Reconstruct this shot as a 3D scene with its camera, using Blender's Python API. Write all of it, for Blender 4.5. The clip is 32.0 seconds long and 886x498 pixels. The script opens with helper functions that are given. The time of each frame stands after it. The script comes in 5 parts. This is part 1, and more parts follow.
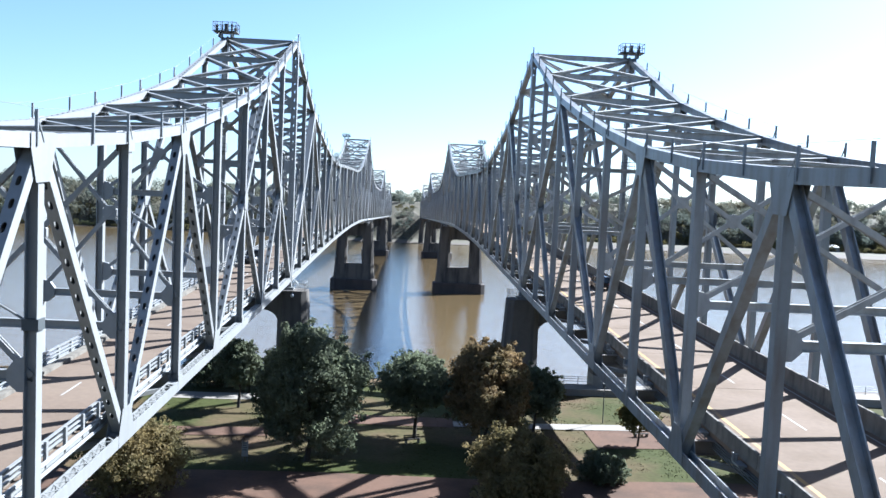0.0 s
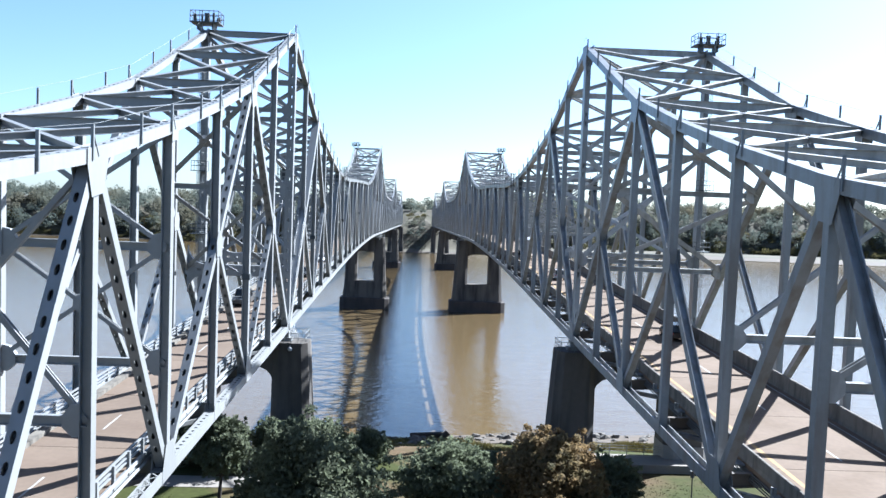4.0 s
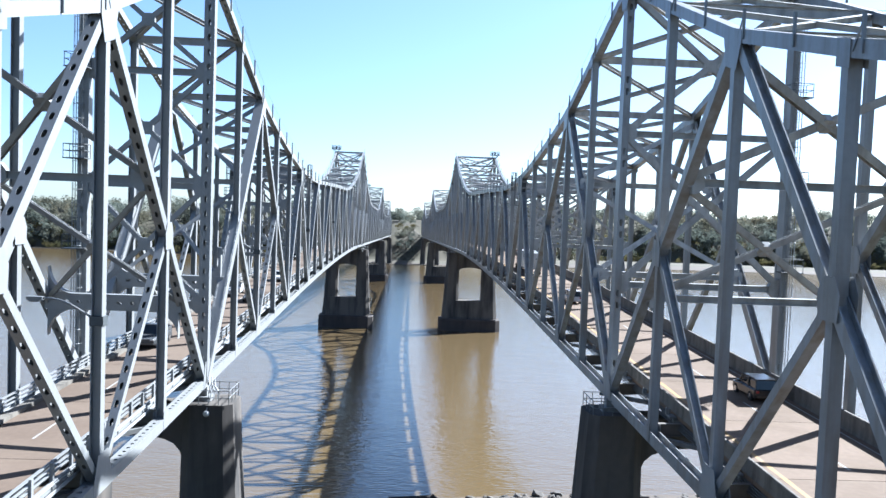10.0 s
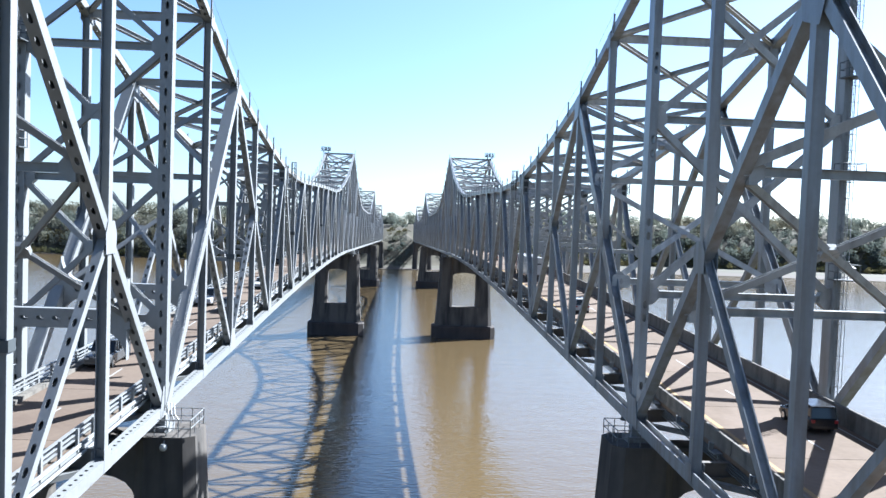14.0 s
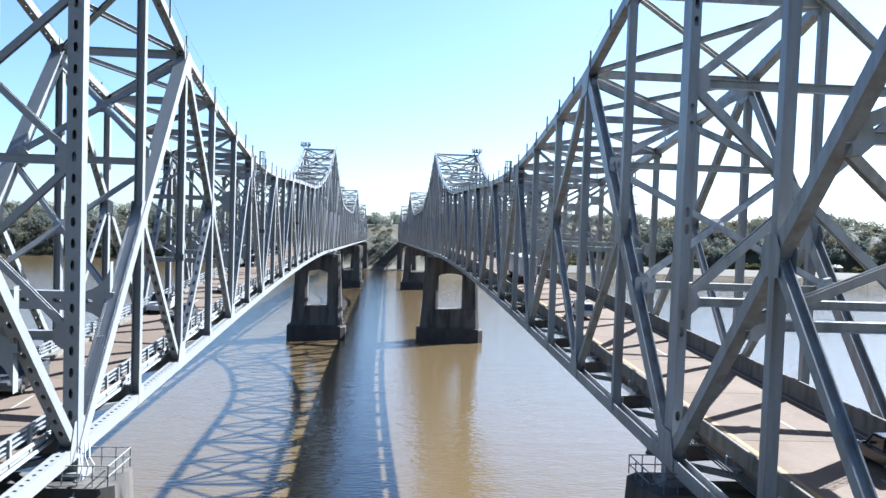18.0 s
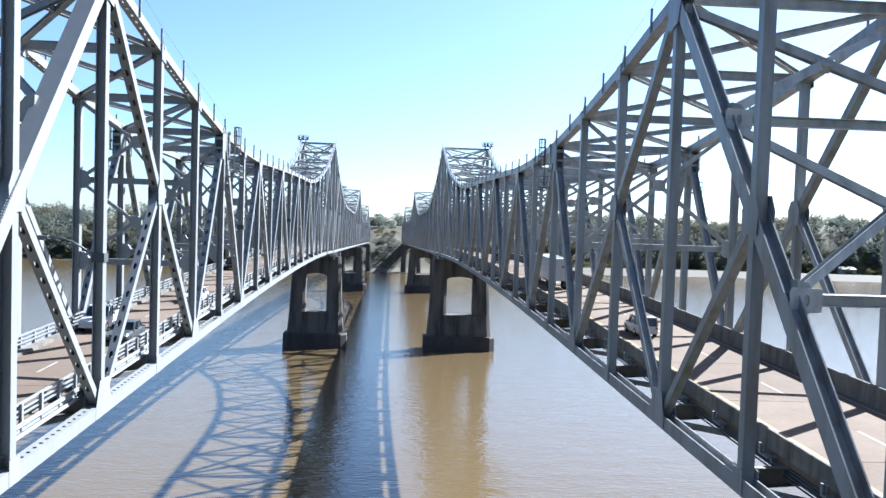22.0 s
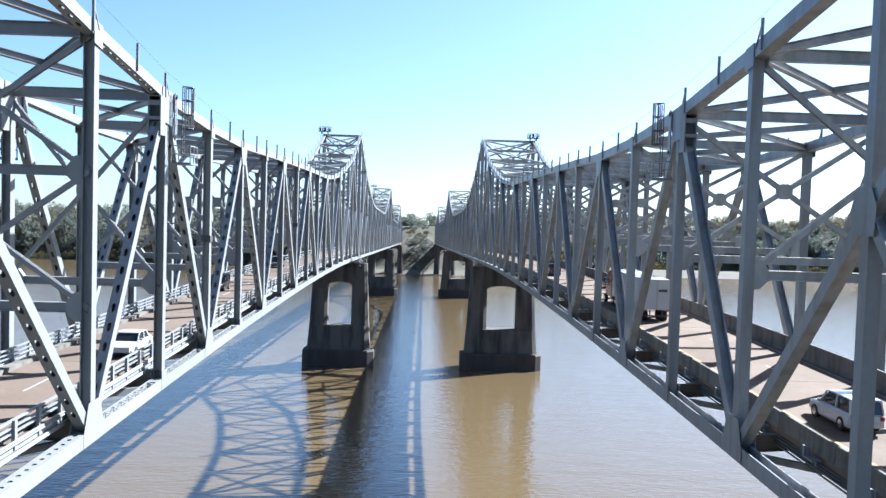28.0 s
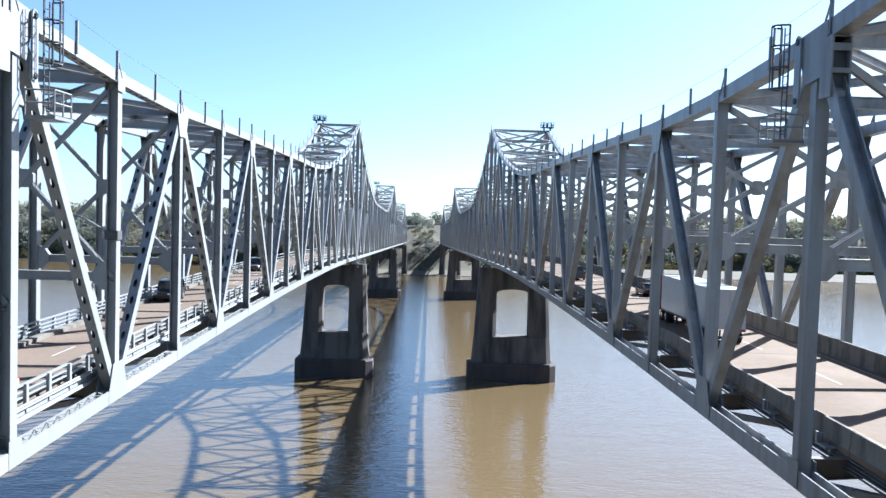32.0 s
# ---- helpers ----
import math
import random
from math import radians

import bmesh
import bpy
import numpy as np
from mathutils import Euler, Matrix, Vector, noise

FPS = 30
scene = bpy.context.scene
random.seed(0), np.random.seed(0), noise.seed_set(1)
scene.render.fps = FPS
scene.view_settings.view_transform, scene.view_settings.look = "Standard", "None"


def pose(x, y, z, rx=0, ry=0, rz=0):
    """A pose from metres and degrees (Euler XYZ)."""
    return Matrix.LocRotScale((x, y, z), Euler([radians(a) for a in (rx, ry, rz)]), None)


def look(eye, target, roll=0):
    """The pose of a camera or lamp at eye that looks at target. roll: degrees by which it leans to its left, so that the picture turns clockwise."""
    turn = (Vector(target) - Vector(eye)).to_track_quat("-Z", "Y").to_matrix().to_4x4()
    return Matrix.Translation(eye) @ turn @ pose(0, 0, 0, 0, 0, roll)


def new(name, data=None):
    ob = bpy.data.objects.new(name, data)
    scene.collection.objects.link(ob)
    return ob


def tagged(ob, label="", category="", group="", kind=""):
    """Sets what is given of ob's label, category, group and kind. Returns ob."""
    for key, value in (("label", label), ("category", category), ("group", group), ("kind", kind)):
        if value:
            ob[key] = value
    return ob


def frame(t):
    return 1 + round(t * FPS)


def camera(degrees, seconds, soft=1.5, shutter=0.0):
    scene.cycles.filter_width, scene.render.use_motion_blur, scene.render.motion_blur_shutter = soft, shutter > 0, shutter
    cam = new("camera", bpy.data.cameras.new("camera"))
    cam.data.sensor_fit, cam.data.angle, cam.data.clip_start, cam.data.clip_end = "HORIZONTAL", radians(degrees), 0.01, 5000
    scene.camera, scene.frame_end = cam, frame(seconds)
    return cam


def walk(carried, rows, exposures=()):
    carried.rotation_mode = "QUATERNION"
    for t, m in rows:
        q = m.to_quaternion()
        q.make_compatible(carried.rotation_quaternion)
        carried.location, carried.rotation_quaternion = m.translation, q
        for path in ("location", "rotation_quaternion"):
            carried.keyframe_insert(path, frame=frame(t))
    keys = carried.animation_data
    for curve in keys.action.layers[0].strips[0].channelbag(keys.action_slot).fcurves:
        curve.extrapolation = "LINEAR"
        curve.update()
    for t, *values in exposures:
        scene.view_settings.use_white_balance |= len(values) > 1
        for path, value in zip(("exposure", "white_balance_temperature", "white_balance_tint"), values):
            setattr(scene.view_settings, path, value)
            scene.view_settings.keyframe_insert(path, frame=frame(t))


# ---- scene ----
cam = camera(54.0, 32.0, soft=1.5)
# seconds, place in metres, yaw, pitch, roll
ROWS = [
    (0, -0.552, 2.629, 39.209, -2.395, -4.222, -2.608),
    (0.5, -0.762, 5.811, 39.816, -2.366, -4.232, -2.608),
    (1, -0.965, 8.855, 40.435, -2.337, -4.198, -2.578),
    (1.5, -1.185, 11.808, 40.987, -2.289, -4.145, -2.567),
    (2, -1.449, 14.660, 41.621, -2.215, -4.120, -2.476),
    (2.5, -1.710, 17.577, 41.643, -2.123, -4.058, -2.406),
    (3, -2.011, 20.471, 41.558, -1.996, -3.997, -2.318),
    (3.5, -2.267, 23.418, 41.406, -1.870, -3.926, -2.260),
    (5.5, -2.095, 34.819, 41.151, -1.559, -3.757, -2.153),
    (6, -1.979, 37.571, 41.167, -1.564, -3.679, -2.141),
    (6.5, -1.855, 40.266, 41.171, -1.633, -3.591, -2.130),
    (7, -1.751, 42.949, 41.025, -1.746, -3.493, -2.150),
    (7.5, -1.557, 45.660, 40.717, -1.895, -3.413, -2.120),
    (8, -1.319, 48.373, 40.505, -2.034, -3.333, -2.152),
    (8.5, -1.080, 51.033, 40.526, -2.171, -3.297, -2.145),
    (9, -0.900, 52.694, 40.370, -2.245, -3.206, -2.170),
    (9.5, -0.791, 54.016, 40.216, -2.309, -3.161, -2.145),
    (10, -0.708, 55.325, 40.142, -2.383, -3.142, -2.131),
    (10.5, -0.676, 56.634, 40.028, -2.449, -3.113, -2.096),
    (11, -0.678, 57.927, 39.965, -2.517, -3.066, -2.120),
    (11.5, -0.683, 59.215, 39.874, -2.577, -3.027, -2.113),
    (12, -0.647, 60.510, 39.809, -2.630, -3.005, -2.076),
    (12.5, -0.670, 61.743, 39.758, -2.695, -2.973, -2.138),
    (13, -0.712, 62.960, 39.693, -2.779, -2.921, -2.089),
    (13.5, -0.724, 64.113, 39.654, -2.846, -2.870, -2.090),
    (14, -0.747, 65.281, 39.545, -2.922, -2.817, -2.101),
    (14.5, -0.730, 66.476, 39.447, -3.009, -2.810, -2.051),
    (16.5, -0.592, 71.368, 39.193, -3.397, -2.794, -1.958),
    (17, -0.549, 72.617, 39.099, -3.510, -2.778, -1.995),
    (17.5, -0.387, 74.969, 38.892, -3.705, -2.781, -2.073),
    (18, -0.206, 77.517, 38.777, -3.918, -2.765, -1.990),
    (18.5, -0.106, 80.106, 38.580, -4.112, -2.732, -1.976),
    (19, -0.054, 82.754, 38.328, -4.251, -2.682, -1.943),
    (19.5, 0.002, 85.373, 38.092, -4.325, -2.661, -1.980),
    (20, 0.016, 88.029, 37.846, -4.370, -2.633, -1.977),
    (20.5, 0.080, 90.664, 37.642, -4.331, -2.634, -1.944),
    (21, -0.062, 93.362, 37.449, -4.208, -2.655, -1.942),
    (21.5, -0.216, 95.974, 37.379, -3.993, -2.633, -1.891),
    (22, -0.337, 98.639, 37.377, -3.714, -2.612, -1.889),
    (22.5, -0.360, 101.335, 37.516, -3.380, -2.655, -1.747),
    (23, -0.317, 104.025, 37.523, -3.047, -2.644, -1.755),
    (23.5, -0.336, 106.605, 37.469, -2.696, -2.633, -1.751),
    (24, -0.468, 109.250, 37.328, -2.437, -2.676, -1.757),
    (24.5, -0.525, 111.894, 37.265, -2.197, -2.746, -1.691),
    (25, -0.553, 114.292, 37.197, -2.021, -2.745, -1.754),
    (25.5, -0.606, 116.852, 37.259, -1.890, -2.771, -1.726),
    (27.5, -0.425, 127.278, 37.588, -1.646, -2.748, -1.763),
    (28, -0.200, 129.690, 37.612, -1.565, -2.726, -1.767),
    (28.5, 0.015, 132.175, 37.402, -1.495, -2.703, -1.773),
    (29, 0.112, 134.752, 37.314, -1.435, -2.723, -1.840),
    (29.5, 0.082, 137.257, 37.226, -1.403, -2.734, -1.838),
    (30, 0.065, 139.714, 37.342, -1.373, -2.745, -1.887),
    (30.5, 0.212, 142.222, 37.158, -1.342, -2.755, -1.825),
    (31, 0.400, 144.713, 36.961, -1.312, -2.746, -1.844),
    (31.5, 0.464, 147.165, 36.832, -1.264, -2.747, -1.803),
    (32, 0.405, 149.624, 36.730, -1.188, -2.767, -1.751),
]
# the road climbs from the near bank: rows and trusses are given square to it, then laid on the grade
GRADE = Matrix.Translation((0, 90, 25)) @ Matrix.Rotation(radians(1.686), 4, "X") @ Matrix.Translation((0, -90, -25))
walk(cam, [(t, GRADE @ pose(x, y, z, 90 + pitch, roll, yaw)) for t, x, y, z, yaw, pitch, roll in ROWS], exposures=[(0, 2.36, 5430, 7)])

# The two truss bridges over a wide muddy river, seen by a drone that flies between them.
import functools

PANEL, TOWER_Y = 12.04, 125.25      # panel length; the first tower stands at panel point 0
HALF = 16.57                        # from the mid line to the inner truss of either bridge
WATER, LAND = 2.34, 12.0
PANEL_FAR = 12.9                    # beyond the second tower
DEPTH = {0: 32.80, 1: 28.85, 2: 24.92, 3: 22.35, 4: 20.12, 5: 18.26, 6: 17.21, 7: 16.65, 8: 16.65, 9: 16.65, 10: 16.65}


def chord_z(k):
    """Height of the bottom chord at panel point k: a rise, a crest and a long fall."""
    u = min(max(k - 4, 0), 16)
    return 25.665 + 0.1841 * min(k - 4, 0) + 0.1841 * u - 0.02062 * u * u - 0.450 * max(k - 20, 0)


def depth_at(k):
    k = abs(k) % 20
    return DEPTH[min(k, 20 - k)]


def node_y(k):
    return TOWER_Y + PANEL * min(k, 20) + PANEL_FAR * max(k - 20, 0)


def on_grade(x, k, z):
    """A point at panel point k, laid on the grade."""
    return GRADE @ Vector((x, node_y(k), z))


def road_level(y):
    """Height of the bottom chords over the far half of the river."""
    return 31.45 - 0.0055 * (y - 366)


# ---- world, sun, exposure ----
SUN_TRAVEL = Vector((-1.01, -0.76, -1.0)).normalized()
world = bpy.data.worlds.new("sky")
scene.world = world
world.use_nodes = True
wn = world.node_tree.nodes
sky = wn.new("ShaderNodeTexSky")
sky.sky_type = "NISHITA"
sky.sun_disc = False
sky.sun_elevation = math.asin(-SUN_TRAVEL.z)
sky.sun_rotation = math.atan2(-SUN_TRAVEL.x, -SUN_TRAVEL.y)
sky.air_density, sky.dust_density, sky.ozone_density = 0.8, 0.85, 2.4
wn["Background"].inputs["Strength"].default_value = 0.045
world.node_tree.links.new(sky.outputs[0], wn["Background"].inputs["Color"])
sun = new("sun", bpy.data.lights.new("sun", "SUN"))
sun.data.energy, sun.data.angle, sun.data.color = 5.0, radians(0.53), (1.0, 0.95, 0.88)
sun.matrix_world = look((0, 0, 0), SUN_TRAVEL)


# ---- materials ----
def material(name, base, rough=0.6, metal=0.0, spread=0.15, fine=6.0, coarse=0.6, bump=0.0, tint=None, amount=0.5, piece=0.0, spec=0.5, streak=0.0):
    """Two scales of noise over a base colour; tint is a stain colour; piece varies it from object to object."""
    m = bpy.data.materials.new(name)
    m.use_nodes = True
    n, link = m.node_tree.nodes, m.node_tree.links.new
    bsdf = n["Principled BSDF"]
    geo = n.new("ShaderNodeNewGeometry")
    big, small = n.new("ShaderNodeTexNoise"), n.new("ShaderNodeTexNoise")
    for tex, scale, detail in ((big, coarse, 4), (small, fine, 3)):
        tex.inputs["Scale"].default_value, tex.inputs["Detail"].default_value = scale, detail
        link(geo.outputs["Position"], tex.inputs["Vector"])
    if streak:
        # stains run down the surface
        drawn = n.new("ShaderNodeMapping")
        drawn.inputs["Scale"].default_value = (1.0, 1.0, streak)
        link(geo.outputs["Position"], drawn.inputs["Vector"])
        link(drawn.outputs[0], big.inputs["Vector"])
    val = n.new("ShaderNodeMath")
    val.operation = "MULTIPLY_ADD"
    link(small.outputs["Fac"], val.inputs[0])
    val.inputs[1].default_value, val.inputs[2].default_value = 2 * spread, 1 - spread
    bright = n.new("ShaderNodeMix")
    bright.data_type, bright.blend_type = "RGBA", "MULTIPLY"
    bright.inputs["Factor"].default_value = 1.0
    ramp = n.new("ShaderNodeMapRange")
    ramp.inputs["From Min"].default_value, ramp.inputs["From Max"].default_value = 0.42, 0.68
    ramp.inputs["To Max"].default_value = amount
    link(big.outputs["Fac"], ramp.inputs["Value"])
    stain = n.new("ShaderNodeMix")
    stain.data_type = "RGBA"
    stain.inputs[6].default_value = (*base, 1)
    stain.inputs[7].default_value = (*(tint or [c * 0.75 for c in base]), 1)
    link(ramp.outputs[0], stain.inputs["Factor"])
    link(stain.outputs[2], bright.inputs[6])
    if piece:
        info = n.new("ShaderNodeObjectInfo")
        own = n.new("ShaderNodeMath")
        own.operation = "MULTIPLY_ADD"
        link(info.outputs["Random"], own.inputs[0])
        own.inputs[1].default_value, own.inputs[2].default_value = 2 * piece, 1 - piece
        both = n.new("ShaderNodeMath")
        both.operation = "MULTIPLY"
        link(own.outputs[0], both.inputs[0])
        link(val.outputs[0], both.inputs[1])
        link(both.outputs[0], bright.inputs[7])
    else:
        link(val.outputs[0], bright.inputs[7])
    link(bright.outputs[2], bsdf.inputs["Base Color"])
    bsdf.inputs["Roughness"].default_value, bsdf.inputs["Metallic"].default_value = rough, metal
    bsdf.inputs["Specular IOR Level"].default_value = spec
    if bump:
        b = n.new("ShaderNodeBump")
        b.inputs["Strength"].default_value, b.inputs["Distance"].default_value = bump, 0.05
        link(small.outputs["Fac"], b.inputs["Height"])
        link(b.outputs[0], bsdf.inputs["Normal"])
    return m


STEEL_OLD = material("grey_paint", (0.190, 0.195, 0.197), 0.42, 0.0, 0.08, 4.0, 1.6, 0.0, (0.1652, 0.1652, 0.1583), 0.55, 0.06, 0.5, 0.12)
STEEL_NEW = material("blue_grey_paint", (0.188, 0.198, 0.205), 0.36, 0.0, 0.12, 4.0, 1.5, 0.0, (0.118, 0.102, 0.088), 0.8, 0.09, 0.5, 0.12)
STEEL_BRACE = material("pale_brace_steel", (0.300, 0.297, 0.286), 0.45, 0.0, 0.10, 4.0, 1.2, 0.0, (0.1518, 0.1482, 0.1411), 0.75, 0.10, 0.5, 0.3)
STEEL_DARK = material("dark_steel", (0.04, 0.048, 0.052), 0.6, 0.0, 0.1, 4.0, 0.5, 0.0, (0.048, 0.036, 0.028), 0.5)
STEEL_BROWN = material("mottled_brown_steel", (0.082, 0.072, 0.062), 0.7, 0.0, 0.15, 3.0, 0.6, 0.0, (0.06, 0.04, 0.026), 0.9)
PALE_PLATE = material("pale_plate_steel", (0.35, 0.35, 0.3417), 0.5, 0.0, 0.08, 6.0, 1.2, 0.0, (0.2333, 0.225, 0.2167), 0.6)
GALV = material("galvanised_steel", (0.16, 0.1673, 0.1709), 0.5, 0.3, 0.08, 5.0, 0.6, 0.0, None, 0.5, 0.06)
DECK = material("road_concrete", (0.120, 0.090, 0.068), 0.9, 0.0, 0.15, 2.5, 0.2, 0.1, (0.09925, 0.07218, 0.05414), 0.8, 0.06, 0.2)
DECK_NEW = material("pale_road_concrete", (0.130, 0.095, 0.070), 0.9, 0.0, 0.16, 2.5, 0.22, 0.15, (0.100, 0.070, 0.047), 0.9, 0.08, 0.2)
PARAPET = material("weathered_concrete", (0.1339, 0.1214, 0.1036), 0.9, 0.0, 0.16, 3.0, 1.3, 0.2, (0.05357, 0.04821, 0.04196), 0.8, 0.05, 0.3, 0.25)
PIER = material("pier_concrete", (0.090, 0.079, 0.069), 0.9, 0.0, 0.14, 1.5, 0.5, 0.2, (0.02545, 0.02455, 0.02455), 0.95, 0.0, 0.3, 0.15)
PIER_WET = material("wet_pier_concrete", (0.04833, 0.0375, 0.03333), 0.8, 0.0, 0.14, 1.5, 0.4, 0.2, (0.025, 0.02167, 0.02083), 0.8, 0.0, 0.3, 0.3)
WHITEWASH = material("faded_white_paint", (0.2165, 0.2075, 0.1925), 0.85, 0.0, 0.08, 2.0, 0.4, 0.1, (0.1444, 0.1323, 0.1203), 0.6)
LINE_WHITE = material("white_road_paint", (0.2526, 0.2466, 0.2346), 0.8, 0.0, 0.1, 5.0, 0.8, 0.0, (0.1684, 0.1504, 0.1323), 0.7)
LINE_YELLOW = material("yellow_road_paint", (0.240, 0.140, 0.030), 0.8, 0.0, 0.15, 5.0, 0.8, 0.0, (0.150, 0.096, 0.050), 0.9)
GRASS = material("dry_grass", (0.034, 0.039, 0.011), 0.95, 0.0, 0.4, 2.0, 0.09, 0.3, (0.086, 0.056, 0.034), 0.95, 0.0, 0.1)
PATH = material("brick_red_paving", (0.088, 0.052, 0.036), 0.9, 0.0, 0.2, 3.0, 0.25, 0.1, (0.052, 0.034, 0.025), 0.9, 0.0, 0.12)
WALK = material("pale_concrete_walk", (0.1805, 0.1624, 0.1414), 0.9, 0.0, 0.1, 3.0, 0.3, 0.1, None, 0.5)
BARK = material("bark", (0.02707, 0.02105, 0.01684), 0.95, 0.0, 0.3, 8.0, 1.0, 0.4)
LEAF_OAK = material("oak_leaves", (0.120, 0.137, 0.086), 0.8, 0.0, 0.5, 1.6, 0.3, 0.0, (0.112, 0.124, 0.083), 0.8, 0.1, 0.15)
LEAF_RUST = material("rusty_leaves", (0.175, 0.122, 0.062), 0.8, 0.0, 0.5, 1.6, 0.35, 0.0, (0.11, 0.105, 0.06), 0.9, 0.1, 0.15)
LEAF_SHRUB = material("olive_leaves", (0.1348, 0.12, 0.0487), 0.8, 0.0, 0.5, 1.6, 0.4, 0.0, (0.07826, 0.08696, 0.04), 0.8, 0.1, 0.15)
LEAF_GOLD = material("yellowing_leaves", (0.185, 0.145, 0.068), 0.8, 0.0, 0.5, 1.6, 0.4, 0.0, (0.095, 0.088, 0.042), 0.8, 0.1, 0.15)
# leaf base lightened and greyed: the distance haze is put into the colour
WOODS_HAZED = material("hazed_far_woods_leaves", (0.115, 0.132, 0.112), 0.9, 0.0, 0.5, 0.12, 0.02, 0.0, (0.1364, 0.1218, 0.08182), 0.95, 0.0, 0.1)
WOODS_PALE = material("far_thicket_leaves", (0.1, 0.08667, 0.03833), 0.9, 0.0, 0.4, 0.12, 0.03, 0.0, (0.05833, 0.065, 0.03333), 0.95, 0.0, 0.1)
BANK = material("far_bank_earth", (0.05414, 0.04511, 0.02707), 0.95, 0.0, 0.3, 0.2, 0.02, 0.0, (0.03308, 0.03308, 0.01624), 0.8)
SAND = material("river_sand", (0.062, 0.047, 0.034), 0.95, 0.0, 0.15, 0.5, 0.05, 0.1, (0.042, 0.034, 0.025), 0.9)
SHINGLE = material("tan_shingle", (0.070, 0.052, 0.037), 0.95, 0.0, 0.4, 3.0, 0.6, 0.4, (0.040, 0.032, 0.025), 0.9)
ROCK = material("riprap_rock", (0.0782, 0.06917, 0.06015), 0.9, 0.0, 0.25, 2.0, 0.3, 0.3, None, 0.6, 0.2)
GLASS = material("car_glass", (0.016, 0.02, 0.024), 0.08, 0.0, 0.0)
TYRE = material("tyre_rubber", (0.016, 0.016, 0.016), 0.85)
CHROME = material("bright_metal", (0.48, 0.48, 0.48), 0.2, 0.9)
LAMP_RED = material("red_lamp_plastic", (0.2105, 0.01203, 0.01203), 0.3)
LAMP_WHITE = material("clear_lamp_plastic", (0.4511, 0.4511, 0.4331), 0.2)


def let_through(m, share):
    """Leaves pass some light on to their shaded side."""
    n, link = m.node_tree.nodes, m.node_tree.links.new
    bsdf, out = n["Principled BSDF"], n["Material Output"]
    thin, mix = n.new("ShaderNodeBsdfTranslucent"), n.new("ShaderNodeMixShader")
    link(bsdf.inputs["Base Color"].links[0].from_socket, thin.inputs["Color"])
    mix.inputs[0].default_value = share
    link(bsdf.outputs[0], mix.inputs[1])
    link(thin.outputs[0], mix.inputs[2])
    link(mix.outputs[0], out.inputs["Surface"])


for leafy, share in ((LEAF_OAK, 0.55), (LEAF_RUST, 0.5), (LEAF_SHRUB, 0.45), (LEAF_GOLD, 0.5), (WOODS_HAZED, 0.5), (WOODS_PALE, 0.5)):
    let_through(leafy, share)


def water_material():
    m = bpy.data.materials.new("muddy_water")
    m.use_nodes = True
    n, link = m.node_tree.nodes, m.node_tree.links.new
    bsdf = n["Principled BSDF"]
    geo = n.new("ShaderNodeNewGeometry")
    murk = n.new("ShaderNodeTexNoise")
    murk.inputs["Scale"].default_value, murk.inputs["Detail"].default_value = 0.012, 3
    link(geo.outputs["Position"], murk.inputs["Vector"])
    mix = n.new("ShaderNodeMix")
    mix.data_type = "RGBA"
    mix.inputs[6].default_value, mix.inputs[7].default_value = (0.090, 0.064, 0.032, 1), (0.103, 0.074, 0.039, 1)
    link(murk.outputs["Fac"], mix.inputs["Factor"])
    link(mix.outputs[2], bsdf.inputs["Base Color"])
    bsdf.inputs["Roughness"].default_value, bsdf.inputs["IOR"].default_value = 0.07, 1.37
    stretch = n.new("ShaderNodeMapping")
    stretch.inputs["Scale"].default_value = (0.55, 1.0, 1.0)
    link(geo.outputs["Position"], stretch.inputs["Vector"])
    low, high = n.new("ShaderNodeTexNoise"), n.new("ShaderNodeTexNoise")
    low.inputs["Scale"].default_value, low.inputs["Detail"].default_value = 0.25, 3
    high.inputs["Scale"].default_value, high.inputs["Detail"].default_value = 1.3, 3
    link(stretch.outputs[0], low.inputs["Vector"])
    link(stretch.outputs[0], high.inputs["Vector"])
    both = n.new("ShaderNodeMath")
    both.operation = "MULTIPLY_ADD"
    link(low.outputs["Fac"], both.inputs[0])
    both.inputs[1].default_value = 1.6
    link(high.outputs["Fac"], both.inputs[2])
    b = n.new("ShaderNodeBump")
    b.inputs["Strength"].default_value, b.inputs["Distance"].default_value = 0.55, 0.15
    link(both.outputs[0], b.inputs["Height"])
    link(b.outputs[0], bsdf.inputs["Normal"])
    return m


RIVER = water_material()

# ---- mesh helpers ----
PLACE = {}


def thing(name, at, label, category, group="", kind=""):
    """A top-level Empty at the base of a thing."""
    ob = new(name)
    ob.location = at
    ob.empty_display_size = 0.5
    PLACE[ob.name] = Vector(at)
    return tagged(ob, label, category, group, kind)


def adopt(ob, at, parent):
    PLACE[ob.name] = Vector(at)
    ob.location = at
    if parent:
        ob.parent = parent
        ob.matrix_parent_inverse = Matrix.Translation(-PLACE[parent.name])
    return ob


def solid(name, data, mat, parent=None, label=""):
    """One mesh object out of (vertices, faces) in world metres, with its origin in its middle."""
    verts, faces = data
    a = np.array(verts, float)
    mid = (a.min(0) + a.max(0)) / 2
    me = bpy.data.meshes.new(name)
    me.from_pydata((a - mid).tolist(), [], faces)
    me.materials.append(mat)
    ob = adopt(new(name, me), mid, parent)
    return tagged(ob, label)


def twin(name, source, at, parent):
    """Another object on the mesh of source."""
    return adopt(new(name, source.data), at, parent)


def merge(*datas):
    verts, faces = [], []
    for v, f in datas:
        o = len(verts)
        verts += [tuple(p) for p in v]
        faces += [tuple(i + o for i in q) for q in f]
    return verts, faces


